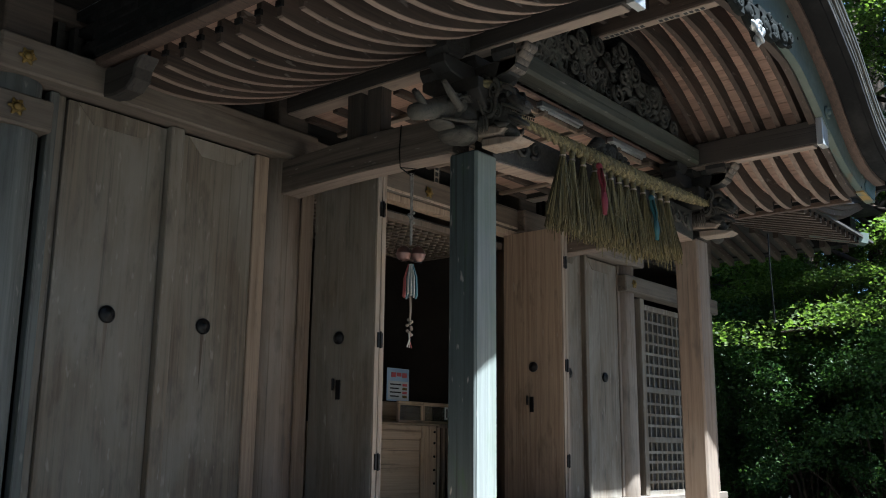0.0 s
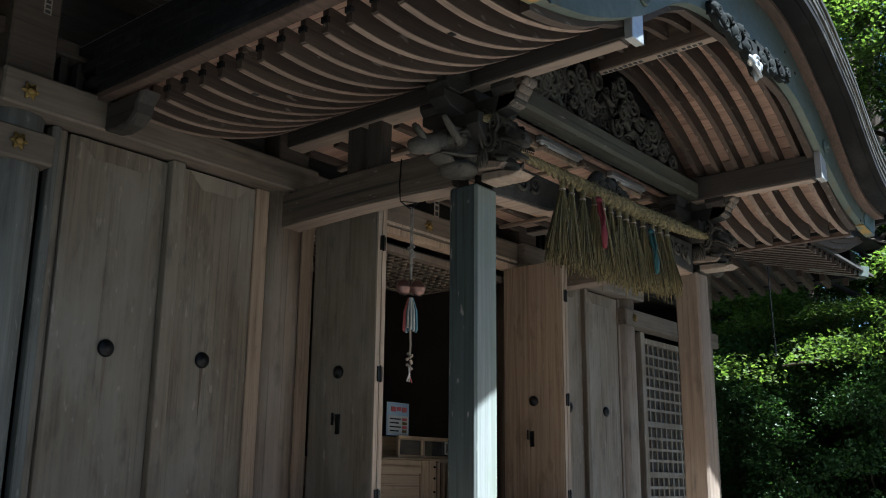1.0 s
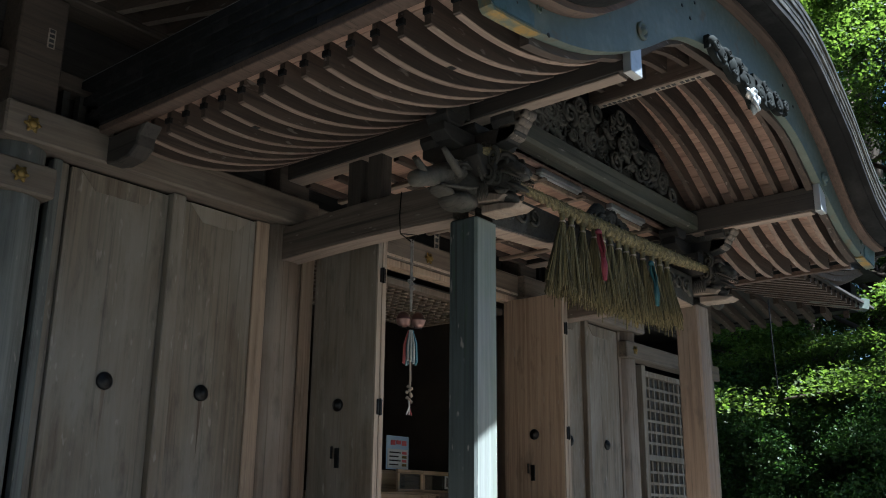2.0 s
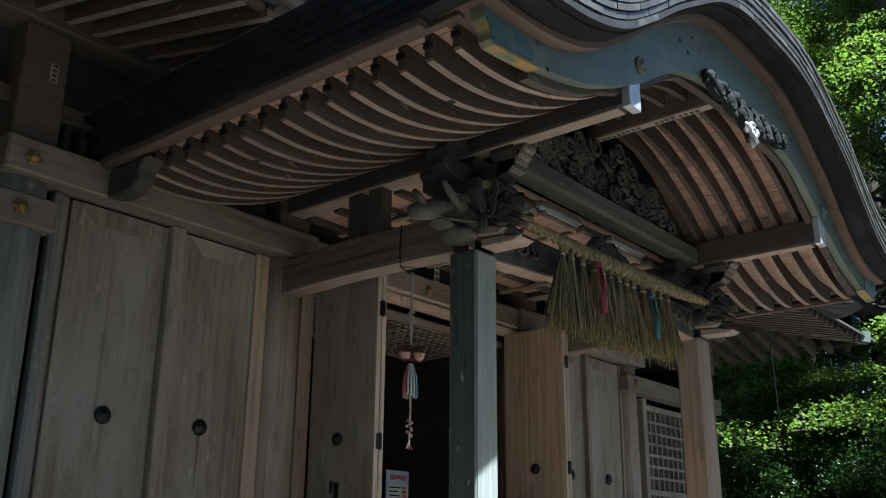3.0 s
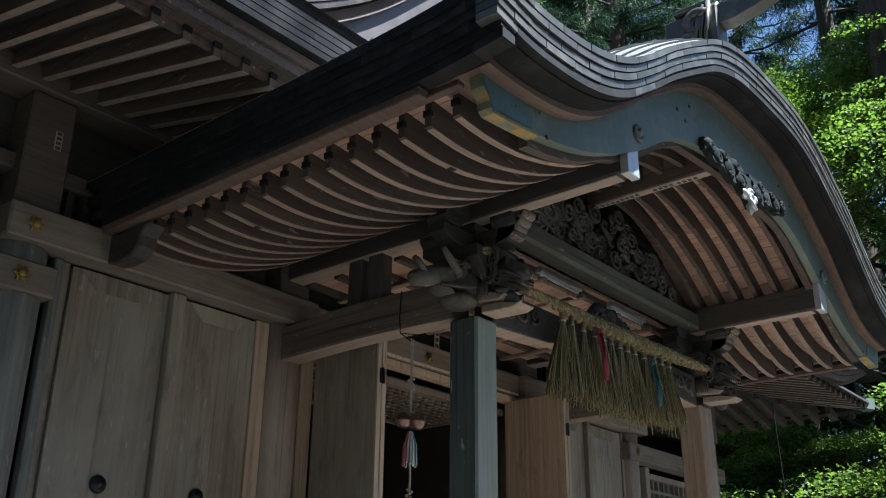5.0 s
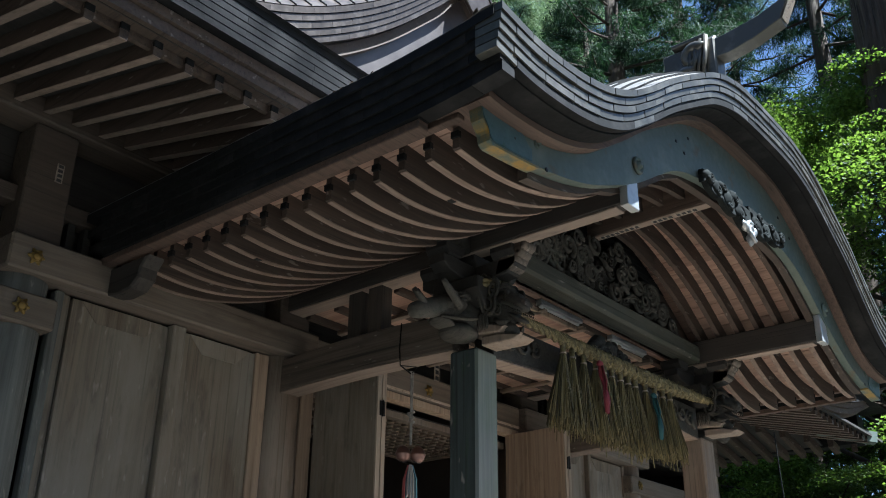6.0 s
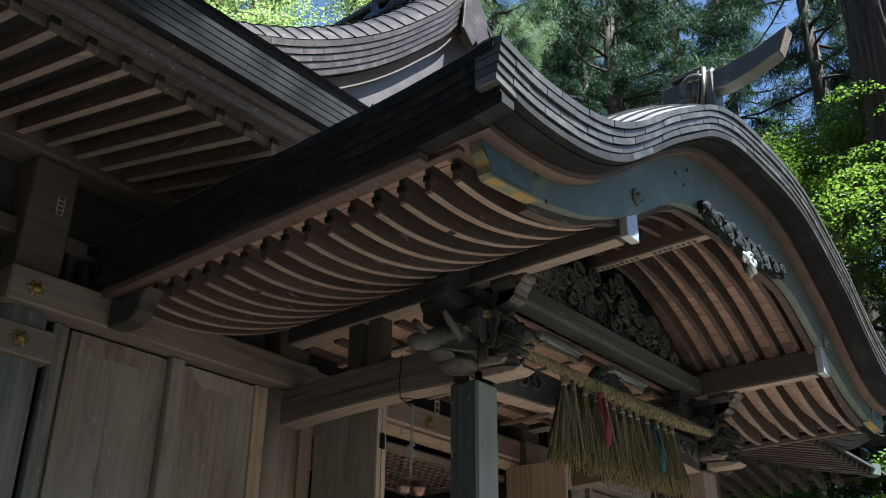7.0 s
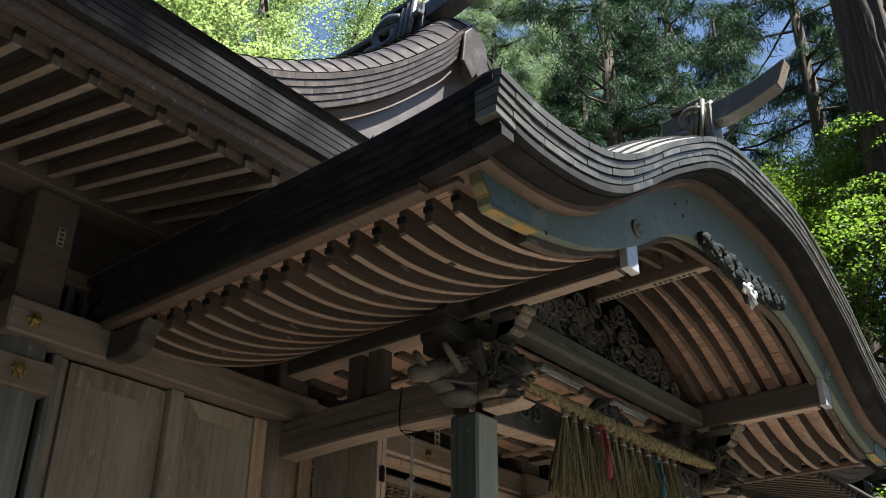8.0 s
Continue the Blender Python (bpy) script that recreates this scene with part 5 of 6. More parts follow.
# ---- sacred straw rope ----
def straw_rope():
    r = base("straw_rope", MID, 3.05, 3.25, "thick twisted straw rope with hanging straw fringes", "rope")
    n = 130
    def centre(s):
        x = 4.36 + s * 2.66
        return Vector((x, 3.03 - 0.03 * math.sin(math.pi * s), 3.31 - 0.055 * math.sin(math.pi * s) + 0.035 * s))
    def thick(s):
        return 0.019 + 0.028 * math.sin(math.pi * min(1, max(0, s))) ** 0.8
    for k in range(3):
        pts, rad = [], []
        for i in range(n + 1):
            s = i / n
            a = k * 2 * math.pi / 3 + s * 2 * math.pi * 13
            q = thick(s) * 0.62
            pts.append(centre(s) + Vector((0, q * math.cos(a), q * math.sin(a))))
            rad.append(thick(s) * 0.56)
        part("strand", tube(pts, rad, 9), STRAW, r, "", True)
        yarn = bmesh.new()
        for j in range(7):
            yp = []
            for i in range(n + 1):
                s = i / n
                a = k * 2 * math.pi / 3 + s * 2 * math.pi * 13
                b = j * 2 * math.pi / 7 - s * 2 * math.pi * 16
                q, w = thick(s) * 0.62, thick(s) * 0.56
                yp.append(centre(s) + Vector((0, (q + w * math.cos(b)) * math.cos(a), (q + w * math.cos(b)) * math.sin(a))) + Vector((w * math.sin(b), 0, 0)))
            tube(yp, [thick(i / n) * 0.11 for i in range(n + 1)], 4, yarn)
        tagged(part("straw_yarn", yarn, STEMS, r), kind="stuff")
    for dz in (0.0, 0.022):
        part("rope_tail", tube([(4.37, 3.02, 3.32), (4.30, 2.985, 3.40), (4.20, 2.99, 3.435 + dz), (4.10, 3.02, 3.44 + dz), (4.02, 3.05, 3.425 + dz), (3.99, 3.10, 3.40 + dz)], [0.016, 0.017, 0.018, 0.018, 0.015, 0.008], 8), STRAW, r, "straw end tied round the bracket", True)
    rnd = random.Random(7)
    wisps = bmesh.new()
    for i in range(420):
        s = rnd.random()
        c = centre(s) + Vector((0, -thick(s) * 1.0, rnd.uniform(-0.8, 0.8) * thick(s)))
        d = Vector((rnd.uniform(-1, 1), rnd.uniform(-0.5, 0.1), rnd.uniform(-0.6, 0.4))) * 0.05
        tube([c, c + d], [0.0016, 0.0008], 3, wisps)
    tagged(part("loose_straw", wisps, STEMS, r), kind="stuff")
    tops = (4.80, 4.90, 5.03, 5.17, 5.27, 5.37, 5.48, 5.58, 5.68, 5.82, 5.96, 6.08, 6.2)
    for x in tops:
        s = (x - 4.36) / 2.66
        c = centre(s)
        zt = c.z - thick(s) * 0.9
        bundle = part("fringe_knot", tube([(x, c.y, zt + 0.05), (x, c.y, zt - 0.01), (x, c.y, zt - 0.05), (x, c.y, zt - 0.07)], [0.012, 0.02, 0.017, 0.02], 8), STRAW, r, "tied head of a straw fringe", True)
        bm = bmesh.new()
        for k in range(250):
            a, q = rnd.uniform(0, 6.28), rnd.random() ** 0.6
            ex = x + q * 0.15 * math.cos(a) + (x - MID) * 0.05
            ey = c.y + q * 0.07 * math.sin(a)
            ez = zt - (0.49 - 0.03 * (x - 4.8)) + rnd.uniform(-0.06, 0.05) - (0.06 if rnd.random() < 0.04 else 0)
            mx, my = x + (ex - x) * 0.42 + rnd.uniform(-0.006, 0.006), c.y + (ey - c.y) * 0.45
            tube([(x + 0.014 * math.cos(a) * q, c.y + 0.014 * math.sin(a) * q, zt - 0.05), (mx, my, zt - 0.2), (ex, ey, ez)], [0.0030, 0.0030, 0.0034], 3, bm)
        tagged(part("straw_fringe", bm, STEMS, bundle), kind="stuff")
        part("paper_band", tube([(x, c.y, zt - 0.052), (x, c.y, zt - 0.062)], [0.0215, 0.0215], 8), PALEZ, bundle, "pale tie")
    # coloured cloth streamers
    for x, z0, z1, col, nm in ((5.13, 3.20, 2.88, (0.12, 0.012, 0.02), "red"), (5.84, 3.14, 2.84, (0.012, 0.055, 0.06), "green")):
        cloth = plain(nm + "_cloth", col, tuple(c * 1.3 for c in col), 0.8, 20)
        st = base("streamer", x, 2.97, z1, nm + " cloth streamer hanging from the straw rope", "cloth")
        bm = bmesh.new()
        prev = None
        for i in range(13):
            s = i / 12
            w = 0.026 + 0.016 * s + 0.011 * math.sin(11 * s)
            y = 2.945 + 0.012 * math.sin(7 * s) - 0.02 * s
            xx = x + 0.012 * math.sin(5 * s + 1) + 0.035 * s
            z = z0 + (z1 - z0) * s
            ring = [bm.verts.new(p) for p in ((xx - w, y, z), (xx, y - 0.016, z), (xx + w, y + 0.004, z), (xx, y + 0.008, z))]
            if prev:
                for a in range(4):
                    bm.faces.new((prev[a], prev[(a + 1) % 4], ring[(a + 1) % 4], ring[a]))
            prev = ring
        part("cloth_band", bm, cloth, st, "", True)
        part("cloth_tail", tube([(x - 0.01, 2.93, z0 - 0.02), (x + 0.02, 2.925, (z0 + z1) / 2 + 0.04), (x + 0.01, 2.925, (z0 + z1) / 2 - 0.02)], [0.018, 0.024, 0.02], 6, flat=0.35), cloth, st, "", True)
        part("cloth_knot", blob(bmesh.new(), (x, 2.95, z0), (0.028, 0.02, 0.022)), cloth, st, "", True)


straw_rope()


# ---- bell cord with its bells and cloth ----
def bell_cord():
    x, y = 4.14, 3.68
    b = base("bell_cord", x, y, 2.0, "hanging shrine bell on a cord with faded cloth strips", "bell")
    CORD = plain("grey_cord", (0.16, 0.15, 0.14), (0.3, 0.29, 0.27), 0.8, 60)
    hook = bmesh.new()
    tube([(x - 0.086, y + 0.02, 3.34), (x - 0.088, y + 0.03, 3.18), (x - 0.088, y + 0.02, 3.07), (x - 0.02, y - 0.06, 3.06), (x, y, 3.04)], 0.004, 6, hook)
    tube([(x - 0.088, y + 0.02, 3.07), (x, y, 3.03)], 0.004, 6, hook)
    part("hook", hook, IRON, b, "bent iron wire hook")
    for dx in (-0.008, 0.008):
        part("cord", tube([(x + dx, y, 3.05), (x + dx * 0.6, y, 2.85), (x + dx * 0.4, y, 2.60)], 0.006, 7), CORD, b)
    knot = bmesh.new()
    for k in range(6):
        blob(knot, (x + 0.012 * math.cos(k), y + 0.012 * math.sin(k * 2), 2.74 + 0.012 * k), (0.016, 0.014, 0.012), (k, 0, k), 8, 6)
    part("knot", knot, CORD, b, "", True)
    BRONZE = metal("aged_bronze", (0.19, 0.115, 0.10), (0.12, 0.085, 0.08), 0.42, 0.8, 9.0)
    for dx, dy in ((-0.036, 0.025), (0.036, -0.025)):
        bell = part("bell", lathe([(0.009, 0.052), (0.02, 0.046), (0.037, 0.032), (0.044, 0.008), (0.047, 0.005), (0.047, -0.003), (0.044, -0.006), (0.039, -0.026), (0.023, -0.041), (0.007, -0.045)], (x + dx, y + dy, 2.545), "z", 20), BRONZE, b, "round bronze bell", True)
        part("bell_slot", box(x + dx - 0.032, x + dx + 0.032, y + dy - 0.003, y + dy + 0.003, 2.497, 2.505, 0), IRON, bell)
    cols = (("pale_blue_cloth", (0.20, 0.33, 0.40)), ("faded_red_cloth", (0.38, 0.10, 0.10)), ("white_cloth", (0.50, 0.50, 0.48)), ("teal_cloth", (0.10, 0.24, 0.30)))
    for k, (nm, c) in enumerate(cols):
        m = plain(nm, c, tuple(v * 1.25 for v in c), 0.85, 30)
        a = k * 1.57 + 0.4
        bm = bmesh.new()
        for j in (0, 1, 2):
            aa = a + j * 0.45
            tube([(x + 0.014 * math.cos(aa), y + 0.014 * math.sin(aa), 2.48), (x + 0.036 * math.cos(aa), y + 0.036 * math.sin(aa), 2.40), (x + 0.04 * math.cos(aa), y + 0.04 * math.sin(aa), 2.30 - 0.01 * j)], [0.014, 0.02, 0.021], 6, bm, 0.3)
        part("cloth_strip", bm, m, b)
    part("cord", tube([(x, y, 2.32), (x + 0.006, y, 2.20), (x, y, 2.14)], 0.007, 7), PALEZ, b)
    tail = bmesh.new()
    for k in range(9):
        blob(tail, (x + 0.012 * math.sin(k * 1.7), y + 0.01 * math.cos(k * 2.1), 2.15 - 0.011 * k), (0.011, 0.010, 0.010), (k, k, 0), 8, 6)
    part("braid", tail, PALEZ, b, "", True)
    for k, (dx, c) in enumerate(((-0.016, "white_tail"), (0.016, "red_tail"), (0.0, "grey_tail"))):
        col = ((0.46, 0.45, 0.43), (0.36, 0.07, 0.07), (0.3, 0.28, 0.27))[k]
        part("tail", tube([(x + dx * 0.4, y, 2.07), (x + dx, y + dx, 2.03), (x + dx * 1.4, y, 1.985)], [0.012, 0.015, 0.011], 6, flat=0.4), plain(c, col, col, 0.9, 30), b)


bell_cord()


# ---- inside the doorway ----
def inside():
    cab = base("wooden_cabinet", 6.45, 5.9, FLOOR, "pale plain wooden cabinet standing inside the doorway", "cabinet")
    NEW = wood("new_wood", (0.43, 0.30, 0.18), (0.62, 0.46, 0.30), "x", grey=(0.44, 0.35, 0.26), wear=0.3)
    NEWZ = wood("new_wood_upright", (0.43, 0.30, 0.18), (0.62, 0.46, 0.30), "z", grey=(0.44, 0.35, 0.26), wear=0.3)
    part("body", box(5.6, 6.60, 5.70, 6.2, FLOOR, 1.612, 0.004), NEW, cab)
    part("top", box(5.58, 6.83, 5.68, 6.22, 1.613, 1.63, 0.003), NEW, cab)
    part("side_panel", box(6.602, 6.81, 5.70, 6.2, FLOOR, 1.612, 0.004), NEWZ, cab)
    part("brace", box(6.57, 6.62, 5.675, 5.699, FLOOR, 1.5, 0.003), NEWZ, cab)
    for z in (1.1, 1.22, 1.34, 1.46, 1.56):
        part("peg", lathe([(0.012, 0), (0.01, -0.01), (0.002, -0.012)], (6.78, 5.699, z), "y", 8), IRON, cab)
    rack = base("slatted_rack", 6.98, 5.9, FLOOR, "dark slatted wooden rack beside the cabinet", "rack")
    for k in range(4):
        part("slat", box(6.85 + 0.08 * k, 6.89 + 0.08 * k, 5.72, 5.75, FLOOR, 1.6, 0.003), RED, rack)
    part("rail", box(6.84, 7.2, 5.70, 5.78, 1.60, 1.64, 0.003), RED, rack)
    bx = base("donation_box", 6.9, 5.9, 1.64, "small glazed wooden box with a paper tag", "box")
    G, nt, p = nodes_of("clear_glass")
    p.inputs["Base Color"].default_value = (0.6, 0.62, 0.6, 1)
    p.inputs["Transmission Weight"].default_value = 0.9
    p.inputs["Roughness"].default_value = 0.06
    for x0, x1 in ((6.42, 6.76), (6.765, 7.16)):
        part("rail", box(x0, x1, 5.82, 5.85, 1.641, 1.665, 0.002), NEW, bx)
        part("rail", box(x0, x1, 5.82, 5.85, 1.80, 1.835, 0.002), NEW, bx)
        for x in (x0, x1 - 0.024):
            part("stile", box(x, x + 0.024, 5.822, 5.848, 1.6655, 1.7995, 0.002), NEWZ, bx)
        part("pane", box(x0 + 0.025, x1 - 0.025, 5.833, 5.838, 1.666, 1.799, 0), G, bx)
        part("back", box(x0, x1, 6.05, 6.06, 1.641, 1.835, 0), NEW, bx)
    part("paper_tag", box(7.07, 7.13, 5.815, 5.8195, 1.68, 1.80, 0), plain("white_paper", (0.7, 0.7, 0.7), (0.78, 0.78, 0.77), 0.8), bx)
    part("tag_writing", box(7.092, 7.108, 5.812, 5.8145, 1.70, 1.785, 0), IRON, bx)
    nb = base("notice_board", 6.55, 5.95, 1.83, "blue and white notice card propped on the cabinet", "notice")
    part("card", box(6.395, 6.70, 5.95, 5.956, 1.838, 2.14, 0.002), plain("notice_blue", (0.30, 0.47, 0.68), (0.45, 0.6, 0.76), 0.6, 3.0), nb)
    part("lower_field", box(6.41, 6.685, 5.944, 5.9495, 1.85, 2.02, 0), plain("notice_white", (0.55, 0.6, 0.62), (0.66, 0.69, 0.68), 0.6, 5.0), nb)
    ACC = plain("notice_red", (0.6, 0.10, 0.12), (0.6, 0.14, 0.16), 0.6)
    for k in range(3):
        part("title_bar", box(6.45 + 0.075 * k, 6.51 + 0.075 * k, 5.944, 5.9495, 2.055 + 0.01 * (k % 2), 2.10, 0), ACC, nb)
    for k in range(4):
        part("text_bar", box(6.43, 6.55 + 0.03 * (k % 2), 5.94, 5.9435, 1.875 + 0.036 * k, 1.887 + 0.036 * k, 0), IRON, nb)
        part("picture", box(6.60, 6.66, 5.94, 5.9435, 1.868 + 0.036 * k, 1.892 + 0.036 * k, 0), ACC if k % 2 else GOLD, nb)


inside()

# curled bracket where the porch eave meets the hall, and hanging wire at the far eave
bm = prism([(4.36, 3.51), (4.80, 3.51), (4.80, 3.36), (4.62, 3.33), (4.50, 3.34), (4.43, 3.39), (4.42, 3.45)], 2.66, 2.78, "x", bevel=0.01)
part("eave_bracket", bm, DARKY, proof, "curled wooden eave bracket")
part("eave_end_board", box(2.7, 3.9, 4.845, 4.87, 3.56, 3.78, 0.004), DARKX, proof)
wire = base("hanging_wire", 8.6, 3.0, 2.2, "thin black wire hanging from the far eave", "wire")
part("wire_rod", tube([(8.30, 3.05, 3.35), (8.31, 3.05, 3.0), (8.345, 3.05, 2.55), (8.31, 3.05, 2.54)], 0.006, 6), IRON, wire)


# twigs caught where the two roofs meet, iron plates on two rafters
tw = base("dry_twigs", 2.56, 2.75, 3.9, "dry twigs and needles caught on the roof edge", "twigs", kind="stuff")
rnd = random.Random(21)
bm = bmesh.new()
for i in range(34):
    c = Vector((2.53 + rnd.random() * 0.07, rnd.gauss(2.66, 0.10), 3.845 + rnd.random() * 0.015))
    d = Vector((rnd.uniform(-0.4, 0.4), rnd.uniform(-1, 1), rnd.uniform(-0.5, 0.4))).normalized() * rnd.uniform(0.02, 0.075)
    tube([c - d / 2, c + Vector((0, 0, 0.006)), c + d / 2], [0.0025, 0.002, 0.001], 4, bm)
tagged(part("twig_litter", bm, BARK, tw), kind="stuff")
for x, y in ((3.166, 2.594), (3.04, 3.94)):
    yy = 2.262 + round((y - 2.262) / 0.1605) * 0.1605
    part("nail_plate", box(x - 0.02, x + 0.02, yy - 0.014, yy + 0.014, under(x) - 0.009, under(x) - 0.0052, 0.001), IRON, proof, "small iron plate")


# ---- trees ----
def leaf_mesh(name, centres, spreads, per, size, material, seed, flat=0.5, droop=0.0, shape="leaf"):
    """Many small kite-shaped leaves in soft clumps."""
    g = np.random.default_rng(seed)
    n = len(centres) * per
    c = np.repeat(np.array(centres, float), per, axis=0)
    s = np.repeat(np.array(spreads, float), per, axis=0)
    off = g.normal(size=(n, 3))
    off /= np.maximum(1e-6, np.linalg.norm(off, axis=1))[:, None]
    off *= (g.random(n) ** 0.5)[:, None]
    pos = c + off * s
    pos[:, 2] -= droop * (off[:, 0] ** 2 + off[:, 1] ** 2) * s[:, 0]
    nrm = g.normal(size=(n, 3)) * flat
    nrm[:, 2] += 1.0 if flat < 1.2 else 0.2
    nrm /= np.linalg.norm(nrm, axis=1)[:, None]
    a = np.cross(nrm, g.normal(size=(n, 3)))
    a /= np.maximum(1e-6, np.linalg.norm(a, axis=1))[:, None]
    b = np.cross(nrm, a)
    k = (size * (0.6 + 0.8 * g.random(n)))[:, None]
    if shape == "needle":
        # sprays hang outwards and down from their twig
        a = off * 0.9 + g.normal(size=(n, 3)) * 0.45 + np.array((0, 0, -0.65))
        a /= np.maximum(1e-6, np.linalg.norm(a, axis=1))[:, None]
        b = np.cross(a, g.normal(size=(n, 3)))
        b /= np.maximum(1e-6, np.linalg.norm(b, axis=1))[:, None]
        nrm = np.cross(a, b)
        outline = ((-0.5, 0.07), (0.6, 0), (-0.5, -0.07))
    else:
        outline = ((-0.5, 0), (-0.05, 0.33), (0.5, 0), (-0.05, -0.33))
    bend = nrm * 0.3 * k
    c = len(outline)
    v = np.empty((n, c, 3))
    for i, (p, q) in enumerate(outline):
        v[:, i] = pos + a * k * p + b * k * q - bend * (p * p + q * q)
    me = bpy.data.meshes.new(name)
    f = np.arange(n * c).reshape(n, c)
    me.from_pydata(v.reshape(-1, 3).tolist(), [], f.tolist())
    me.materials.append(material)
    return me


def limbs(bm, root, rnd, height, spread, count, r0, low, tips):
    for i in range(count):
        h = low + (height - low) * (i + rnd.random()) / count
        a = rnd.uniform(0, 6.28)
        reach = spread * (1.05 - 0.75 * (h - low) / (height - low)) * rnd.uniform(0.6, 1.1)
        p0 = Vector((root.x * 0, 0, h))
        p1 = p0 + Vector((math.cos(a) * reach * 0.5, math.sin(a) * reach * 0.5, reach * 0.22))
        p2 = p0 + Vector((math.cos(a) * reach, math.sin(a) * reach, reach * rnd.uniform(0.1, 0.4)))
        r = r0 * (1 - 0.75 * h / height) * 0.4 + 0.012
        tube([p0, p1, p2], [r, r * 0.6, r * 0.2], 6, bm)
        tips.append((p1, p2, reach))


def maple_tree(seed, height, spread, per=300, leaf=0.072, foliage=MAPLE):
    rnd = random.Random(seed)
    t = base("maple_tree", 0, 0, 0, "leafy green maple tree with layered sunlit sprays", "tree", "maples")
    bm = bmesh.new()
    lean = rnd.uniform(-0.4, 0.4)
    tube([(0, 0, -0.3), (0.05, 0, height * 0.3), (lean * 0.5, 0.1, height * 0.65), (lean, 0.15, height)], [0.17, 0.14, 0.09, 0.02], 9, bm)
    tips, cs, ss = [], [], []
    limbs(bm, Vector((0, 0, 0)), rnd, height, spread, 26, 0.16, height * 0.14, tips)
    for p1, p2, reach in tips:
        for k in range(6):
            s = rnd.uniform(0.3, 1.1)
            c = p1.lerp(p2, s) + Vector((rnd.gauss(0, 0.45), rnd.gauss(0, 0.45), rnd.gauss(0, 0.25)))
            cs.append(tuple(c))
            w = rnd.uniform(0.45, 0.95)
            ss.append((w, w, 0.16 * w + 0.06))
            if k % 3 == 0:
                tube([p1.lerp(p2, s * 0.8), c], [0.014, 0.004], 4, bm)
    part("trunk", bm, BARK, t, "thin dark trunk and limbs", True)
    hang(new("crown", leaf_mesh("crown", cs, ss, per, leaf, foliage, seed, 0.55, 0.25)), t)
    return t


def bark_trunk(height, girth, bm, seed, sides=150, rings=80):
    """A tall trunk whose bark stands in long, broken ridges."""
    rows = []
    for j in range(rings + 1):
        u = j / rings
        z = -0.4 + (height + 0.4) * u ** 1.25
        r = girth * (1.22 * math.exp(-max(0, z) * 1.6) * 0.25 + 1.0 - 0.93 * u ** 1.25)
        row = []
        for i in range(sides):
            a = 6.2832 * i / sides
            w = a + 0.05 * z * noise.noise((0.2 * z, seed, 0))
            n = abs(noise.noise((math.cos(w) * 7.5, math.sin(w) * 7.5, z * 0.55 + seed)))
            m = noise.noise((math.cos(w) * 16, math.sin(w) * 16, z * 1.6 + seed))
            q = r * (0.92 + 0.22 * min(n * 2.4, 0.7) + 0.025 * m)
            row.append(bm.verts.new((math.cos(a) * q, math.sin(a) * q, z)))
        rows.append(row)
    for lo, hi in zip(rows, rows[1:]):
        for i in range(sides):
            bm.faces.new((lo[i], lo[(i + 1) % sides], hi[(i + 1) % sides], hi[i]))


def cedar_tree(seed, height, spread, per=210, low=0.25, girth=0.42, leaf=0.19, count=62, foliage=CEDAR):
    rnd = random.Random(seed)
    t = base("cedar_tree", 0, 0, 0, "tall dark cedar with fibrous bark and drooping sprays", "tree", "cedars")
    bm = bmesh.new()
    if girth > 0.6:
        bark_trunk(height, girth, bm, seed)
    else:
        tube([(0, 0, -0.4), (0, 0, 0.6), (0.02, 0, height * 0.5), (0, 0, height)], [girth * 1.25, girth, girth * 0.62, 0.03], 18, bm)
    cs, ss = [], []
    for i in range(count):
        h = height * (low + (1 - low) * (i + rnd.random()) / count)
        a = rnd.uniform(0, 6.28)
        f = (height - h) / (height * (1 - low))
        reach = spread * (0.22 + 0.78 * f ** 0.7) * rnd.uniform(0.55, 1.1)
        p0 = Vector((0, 0, h))
        p1 = p0 + Vector((math.cos(a) * reach * 0.55, math.sin(a) * reach * 0.55, -reach * 0.05))
        p2 = p0 + Vector((math.cos(a) * reach, math.sin(a) * reach, reach * 0.04))
        tube([p0, p1, p2], [0.06 * (0.4 + f), 0.035, 0.01], 5, bm)
        if i % 4 == 0:
            # bare dead branch, crooked
            w = a + rnd.uniform(1.5, 4.5)
            q = [p0 + Vector((math.cos(w) * reach * e, math.sin(w) * reach * e, reach * (0.10 * math.sin(4 * e + i) - 0.12 * e))) for e in (0, 0.25, 0.5, 0.75, 0.95)]
            tube(q, [0.055, 0.042, 0.03, 0.02, 0.006], 5, bm)
            for e in (1, 2, 3):
                tube([q[e], q[e] + Vector((rnd.uniform(-0.6, 0.6), rnd.uniform(-0.6, 0.6), rnd.uniform(-0.5, 0.1)))], [0.014, 0.003], 4, bm)
        for k in range(5):
            s = 0.35 + 0.68 * (k + rnd.random()) / 5
            c = p0.lerp(p1, s * 1.6) if s < 0.6 else p1.lerp(p2, (s - 0.6) / 0.42)
            c = c + Vector((rnd.gauss(0, 0.22), rnd.gauss(0, 0.22), rnd.gauss(-0.12, 0.14)))
            cs.append(tuple(c))
            w = rnd.uniform(0.35, 0.7)
            ss.append((w, w, 0.42 * w))
    part("trunk", bm, BARK, t, "straight trunk with fibrous reddish bark", True)
    hang(new("crown", leaf_mesh("crown", cs, ss, per, leaf, foliage, seed, 1.6, 0.5, "needle")), t)
    return t


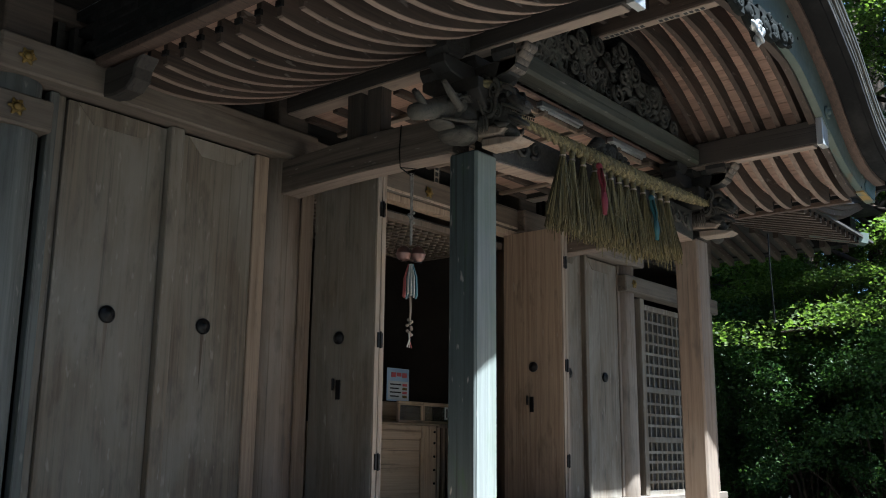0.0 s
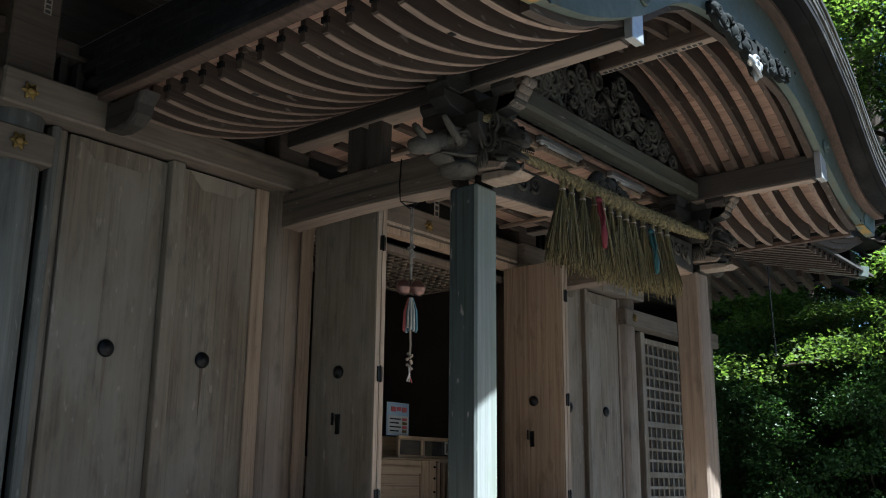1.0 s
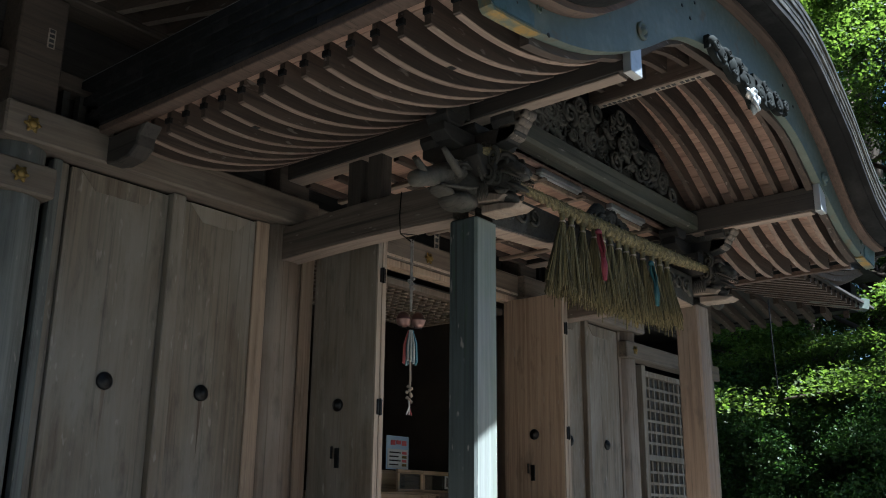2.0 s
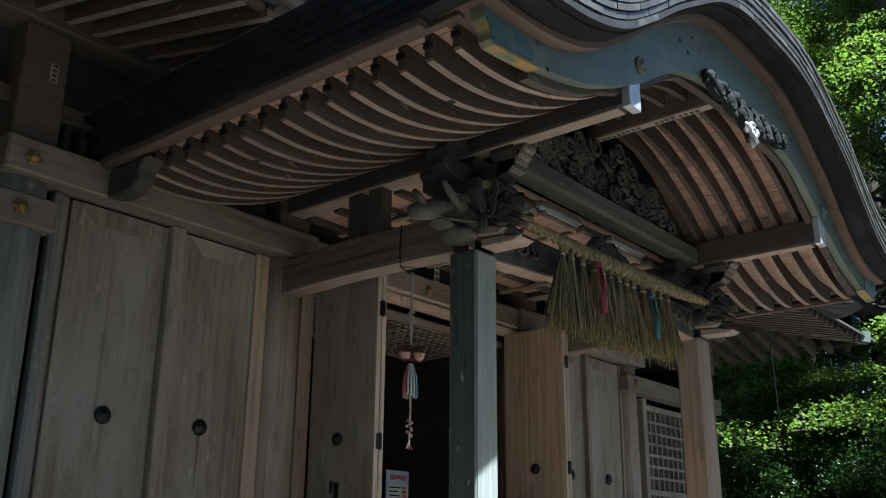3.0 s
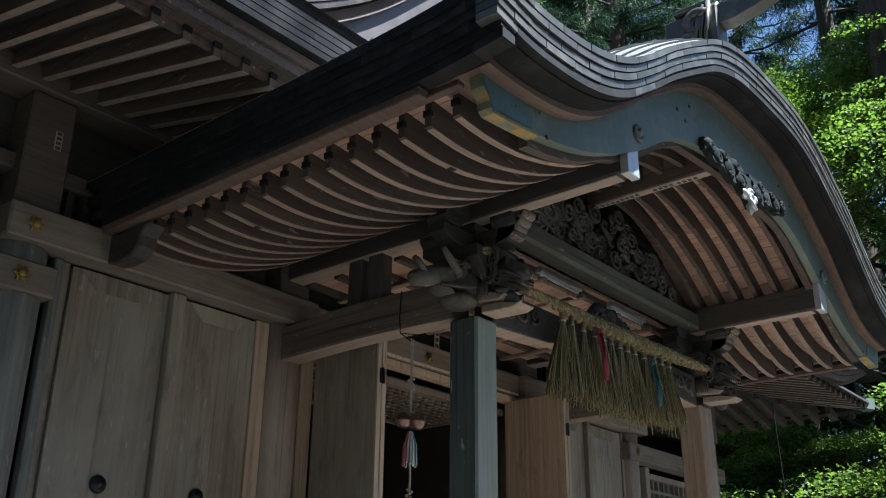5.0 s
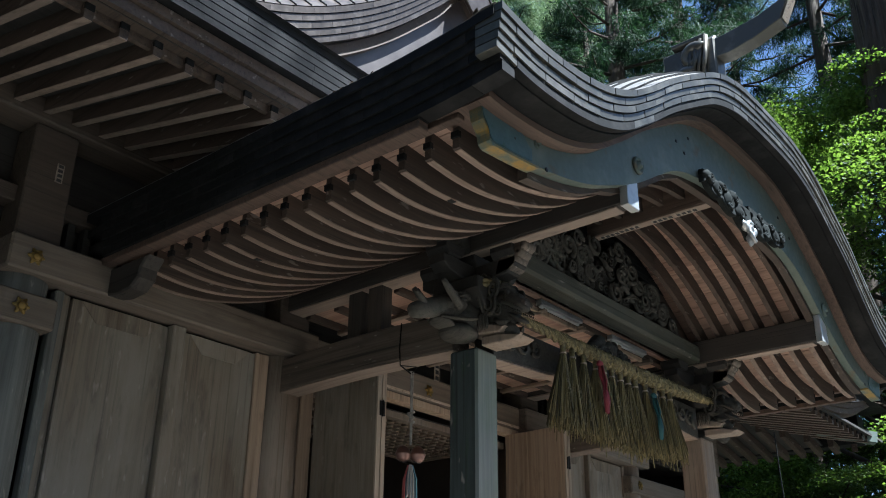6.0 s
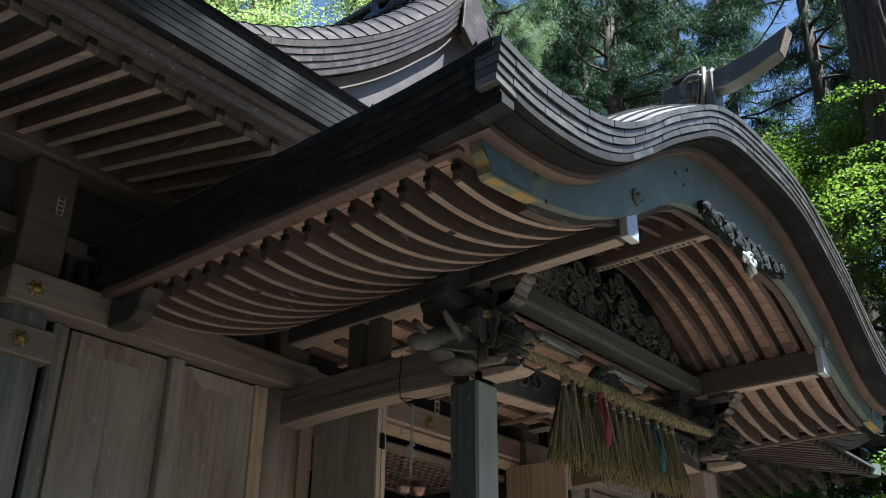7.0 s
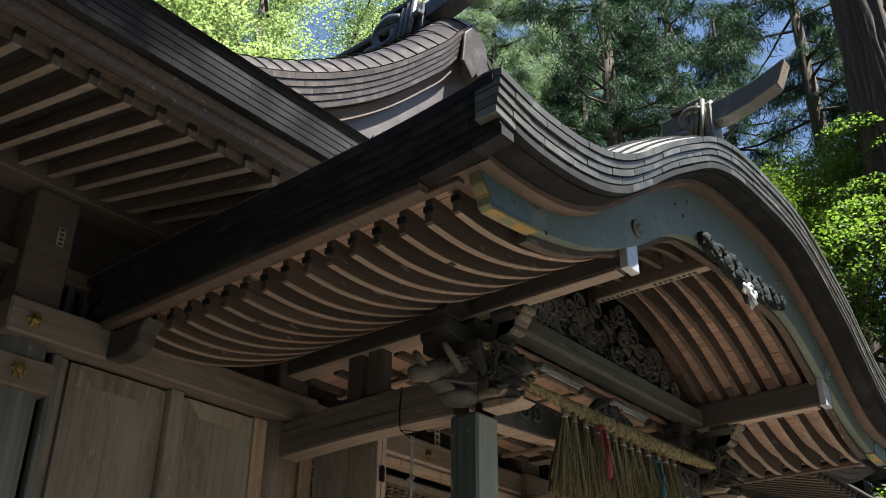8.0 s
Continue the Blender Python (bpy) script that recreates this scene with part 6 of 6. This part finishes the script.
def shrub(seed, height, spread, per=260):
    rnd = random.Random(seed)
    t = base("evergreen_shrub", 0, 0, 0, "dense dark evergreen shrub under the trees", "shrub", "understorey shrubs")
    bm = bmesh.new()
    cs, ss = [], []
    for i in range(26):
        a, q = rnd.uniform(0, 6.28), rnd.random() ** 0.5
        h = height * rnd.uniform(0.12, 1.0)
        w = spread * (1 - 0.5 * h / height)
        tip = Vector((math.cos(a) * q * w, math.sin(a) * q * w, h))
        tube([(0.05 * math.cos(a), 0.05 * math.sin(a), -0.2), tip * 0.5 + Vector((0, 0, 0.2)), tip], [0.035, 0.02, 0.006], 5, bm)
        for k in range(4):
            cs.append(tuple(tip + Vector((rnd.gauss(0, 0.4), rnd.gauss(0, 0.4), rnd.gauss(0, 0.4)))))
            r = rnd.uniform(0.3, 0.6)
            ss.append((r, r, r * 0.7))
    part("stem", bm, BARK, t)
    hang(new("crown", leaf_mesh("crown", cs, ss, per, 0.062, SHRUB, seed, 0.9, 0.2)), t)
    return t


def ground_height(x, y):
    r = math.hypot(x - 5, y - 5)
    return 0.0 if r < 12 else min(1, (r - 12) / 25) * (0.5 * noise.noise((x * 0.09, y * 0.09, 3)) + max(0, y - 14) * 0.05)


def plant(thing, spots):
    for k, (az, r, turn, s) in enumerate(spots):
        x, y = r * math.cos(radians(az)), r * math.sin(radians(az))
        m = Matrix.Translation((x, y, ground_height(x, y) - 0.05)) @ Matrix.Rotation(turn, 4, "Z") @ Matrix.Scale(s, 4)
        if k == 0:
            thing.matrix_basis = m
        else:
            copy = copy_thing(thing, Matrix.Translation(m.translation) @ Matrix.Rotation(turn, 4, "Z"))
            copy.scale = (s, s, s)


plant(maple_tree(11, 9.5, 4.6, 720, 0.058), [(17.8, 19.0, 0.3, 0.88), (11.5, 18.2, 2.2, 1.22), (21.8, 21.5, 4.1, 0.9), (25.5, 24.0, 5.3, 1.0), (14.3, 21.0, 1.0, 1.3)])
plant(maple_tree(12, 15.0, 5.0, 640, 0.058, MAPLEPALE), [(53.5, 17.5, 0.8, 1.32), (61.0, 19.0, 2.9, 1.3), (47.0, 24.0, 4.4, 1.5)])
# the last three stand out of view, added to shade the maples' lower leaves
plant(cedar_tree(21, 28.0, 4.8, 260, 0.2, 0.42, 0.17, 78), [(27.5, 22.0, 4.0, 1.0), (22.8, 24.5, 1.2, 1.0), (27.0, 36.0, 2.5, 1.2), (19.5, 36.0, 2.6, 1.15), (14.0, 25.5, 5.1, 1.05), (9.0, 28.0, 0.7, 1.1), (3.0, 17.5, 2.0, 0.7), (-4.0, 20.5, 3.3, 0.72), (7.5, 22.5, 1.1, 0.75)])
# the first is unseen behind the viewer, added to shade the near bays
plant(cedar_tree(22, 27.0, 4.4, 230, 0.42, 0.52, 0.18, 70), [(-74.0, 1.5, 1.2, 1.0), (29.5, 31.0, 0.5, 1.0)])
plant(cedar_tree(24, 30.0, 4.2, 200, 0.64, 1.05, 0.17, 40), [(9.5, 16.5, 0.0, 1.0)])
plant(shrub(31, 3.6, 2.4, 330), [(15.0, 16.2, 0.0, 0.9), (18.5, 16.8, 1.0, 0.95), (21.8, 18.0, 2.0, 1.2), (13.0, 18.0, 3.0, 1.2), (25.0, 24.0, 4.0, 1.3), (17.0, 23.0, 5.0, 1.5), (21.0, 25.0, 0.5, 1.6), (14.0, 26.0, 2.7, 1.7), (18.5, 31.0, 4.4, 1.9)])
plant(cedar_tree(26, 27.0, 4.8, 260, 0.15, 0.36, 0.17, 110, CEDARPALE), [(36.0, 26.0, 0.0, 1.0), (43.0, 29.0, 2.0, 1.1), (32.0, 33.0, 4.0, 1.15)])
# unseen wood round the court behind the viewer, added to close it and cut skylight
plant(cedar_tree(23, 20.0, 5.2, 26, 0.12, 0.4, 0.78, 44), [(a, 24.0 + 5.0 * (k % 3), k * 1.3, 1.0) for k, a in enumerate((80, 105, 128, 150, 172, 194, 216, 240, 300, 322, 342, 2))] + [(88 + 15.0 * k, 16.5 + 1.5 * (k % 2), k * 0.9, 0.95) for k in range(16)] + [(100 + 14.0 * k, 8.5 + 1.5 * (k % 2), k * 1.1, 0.6) for k in range(9)])
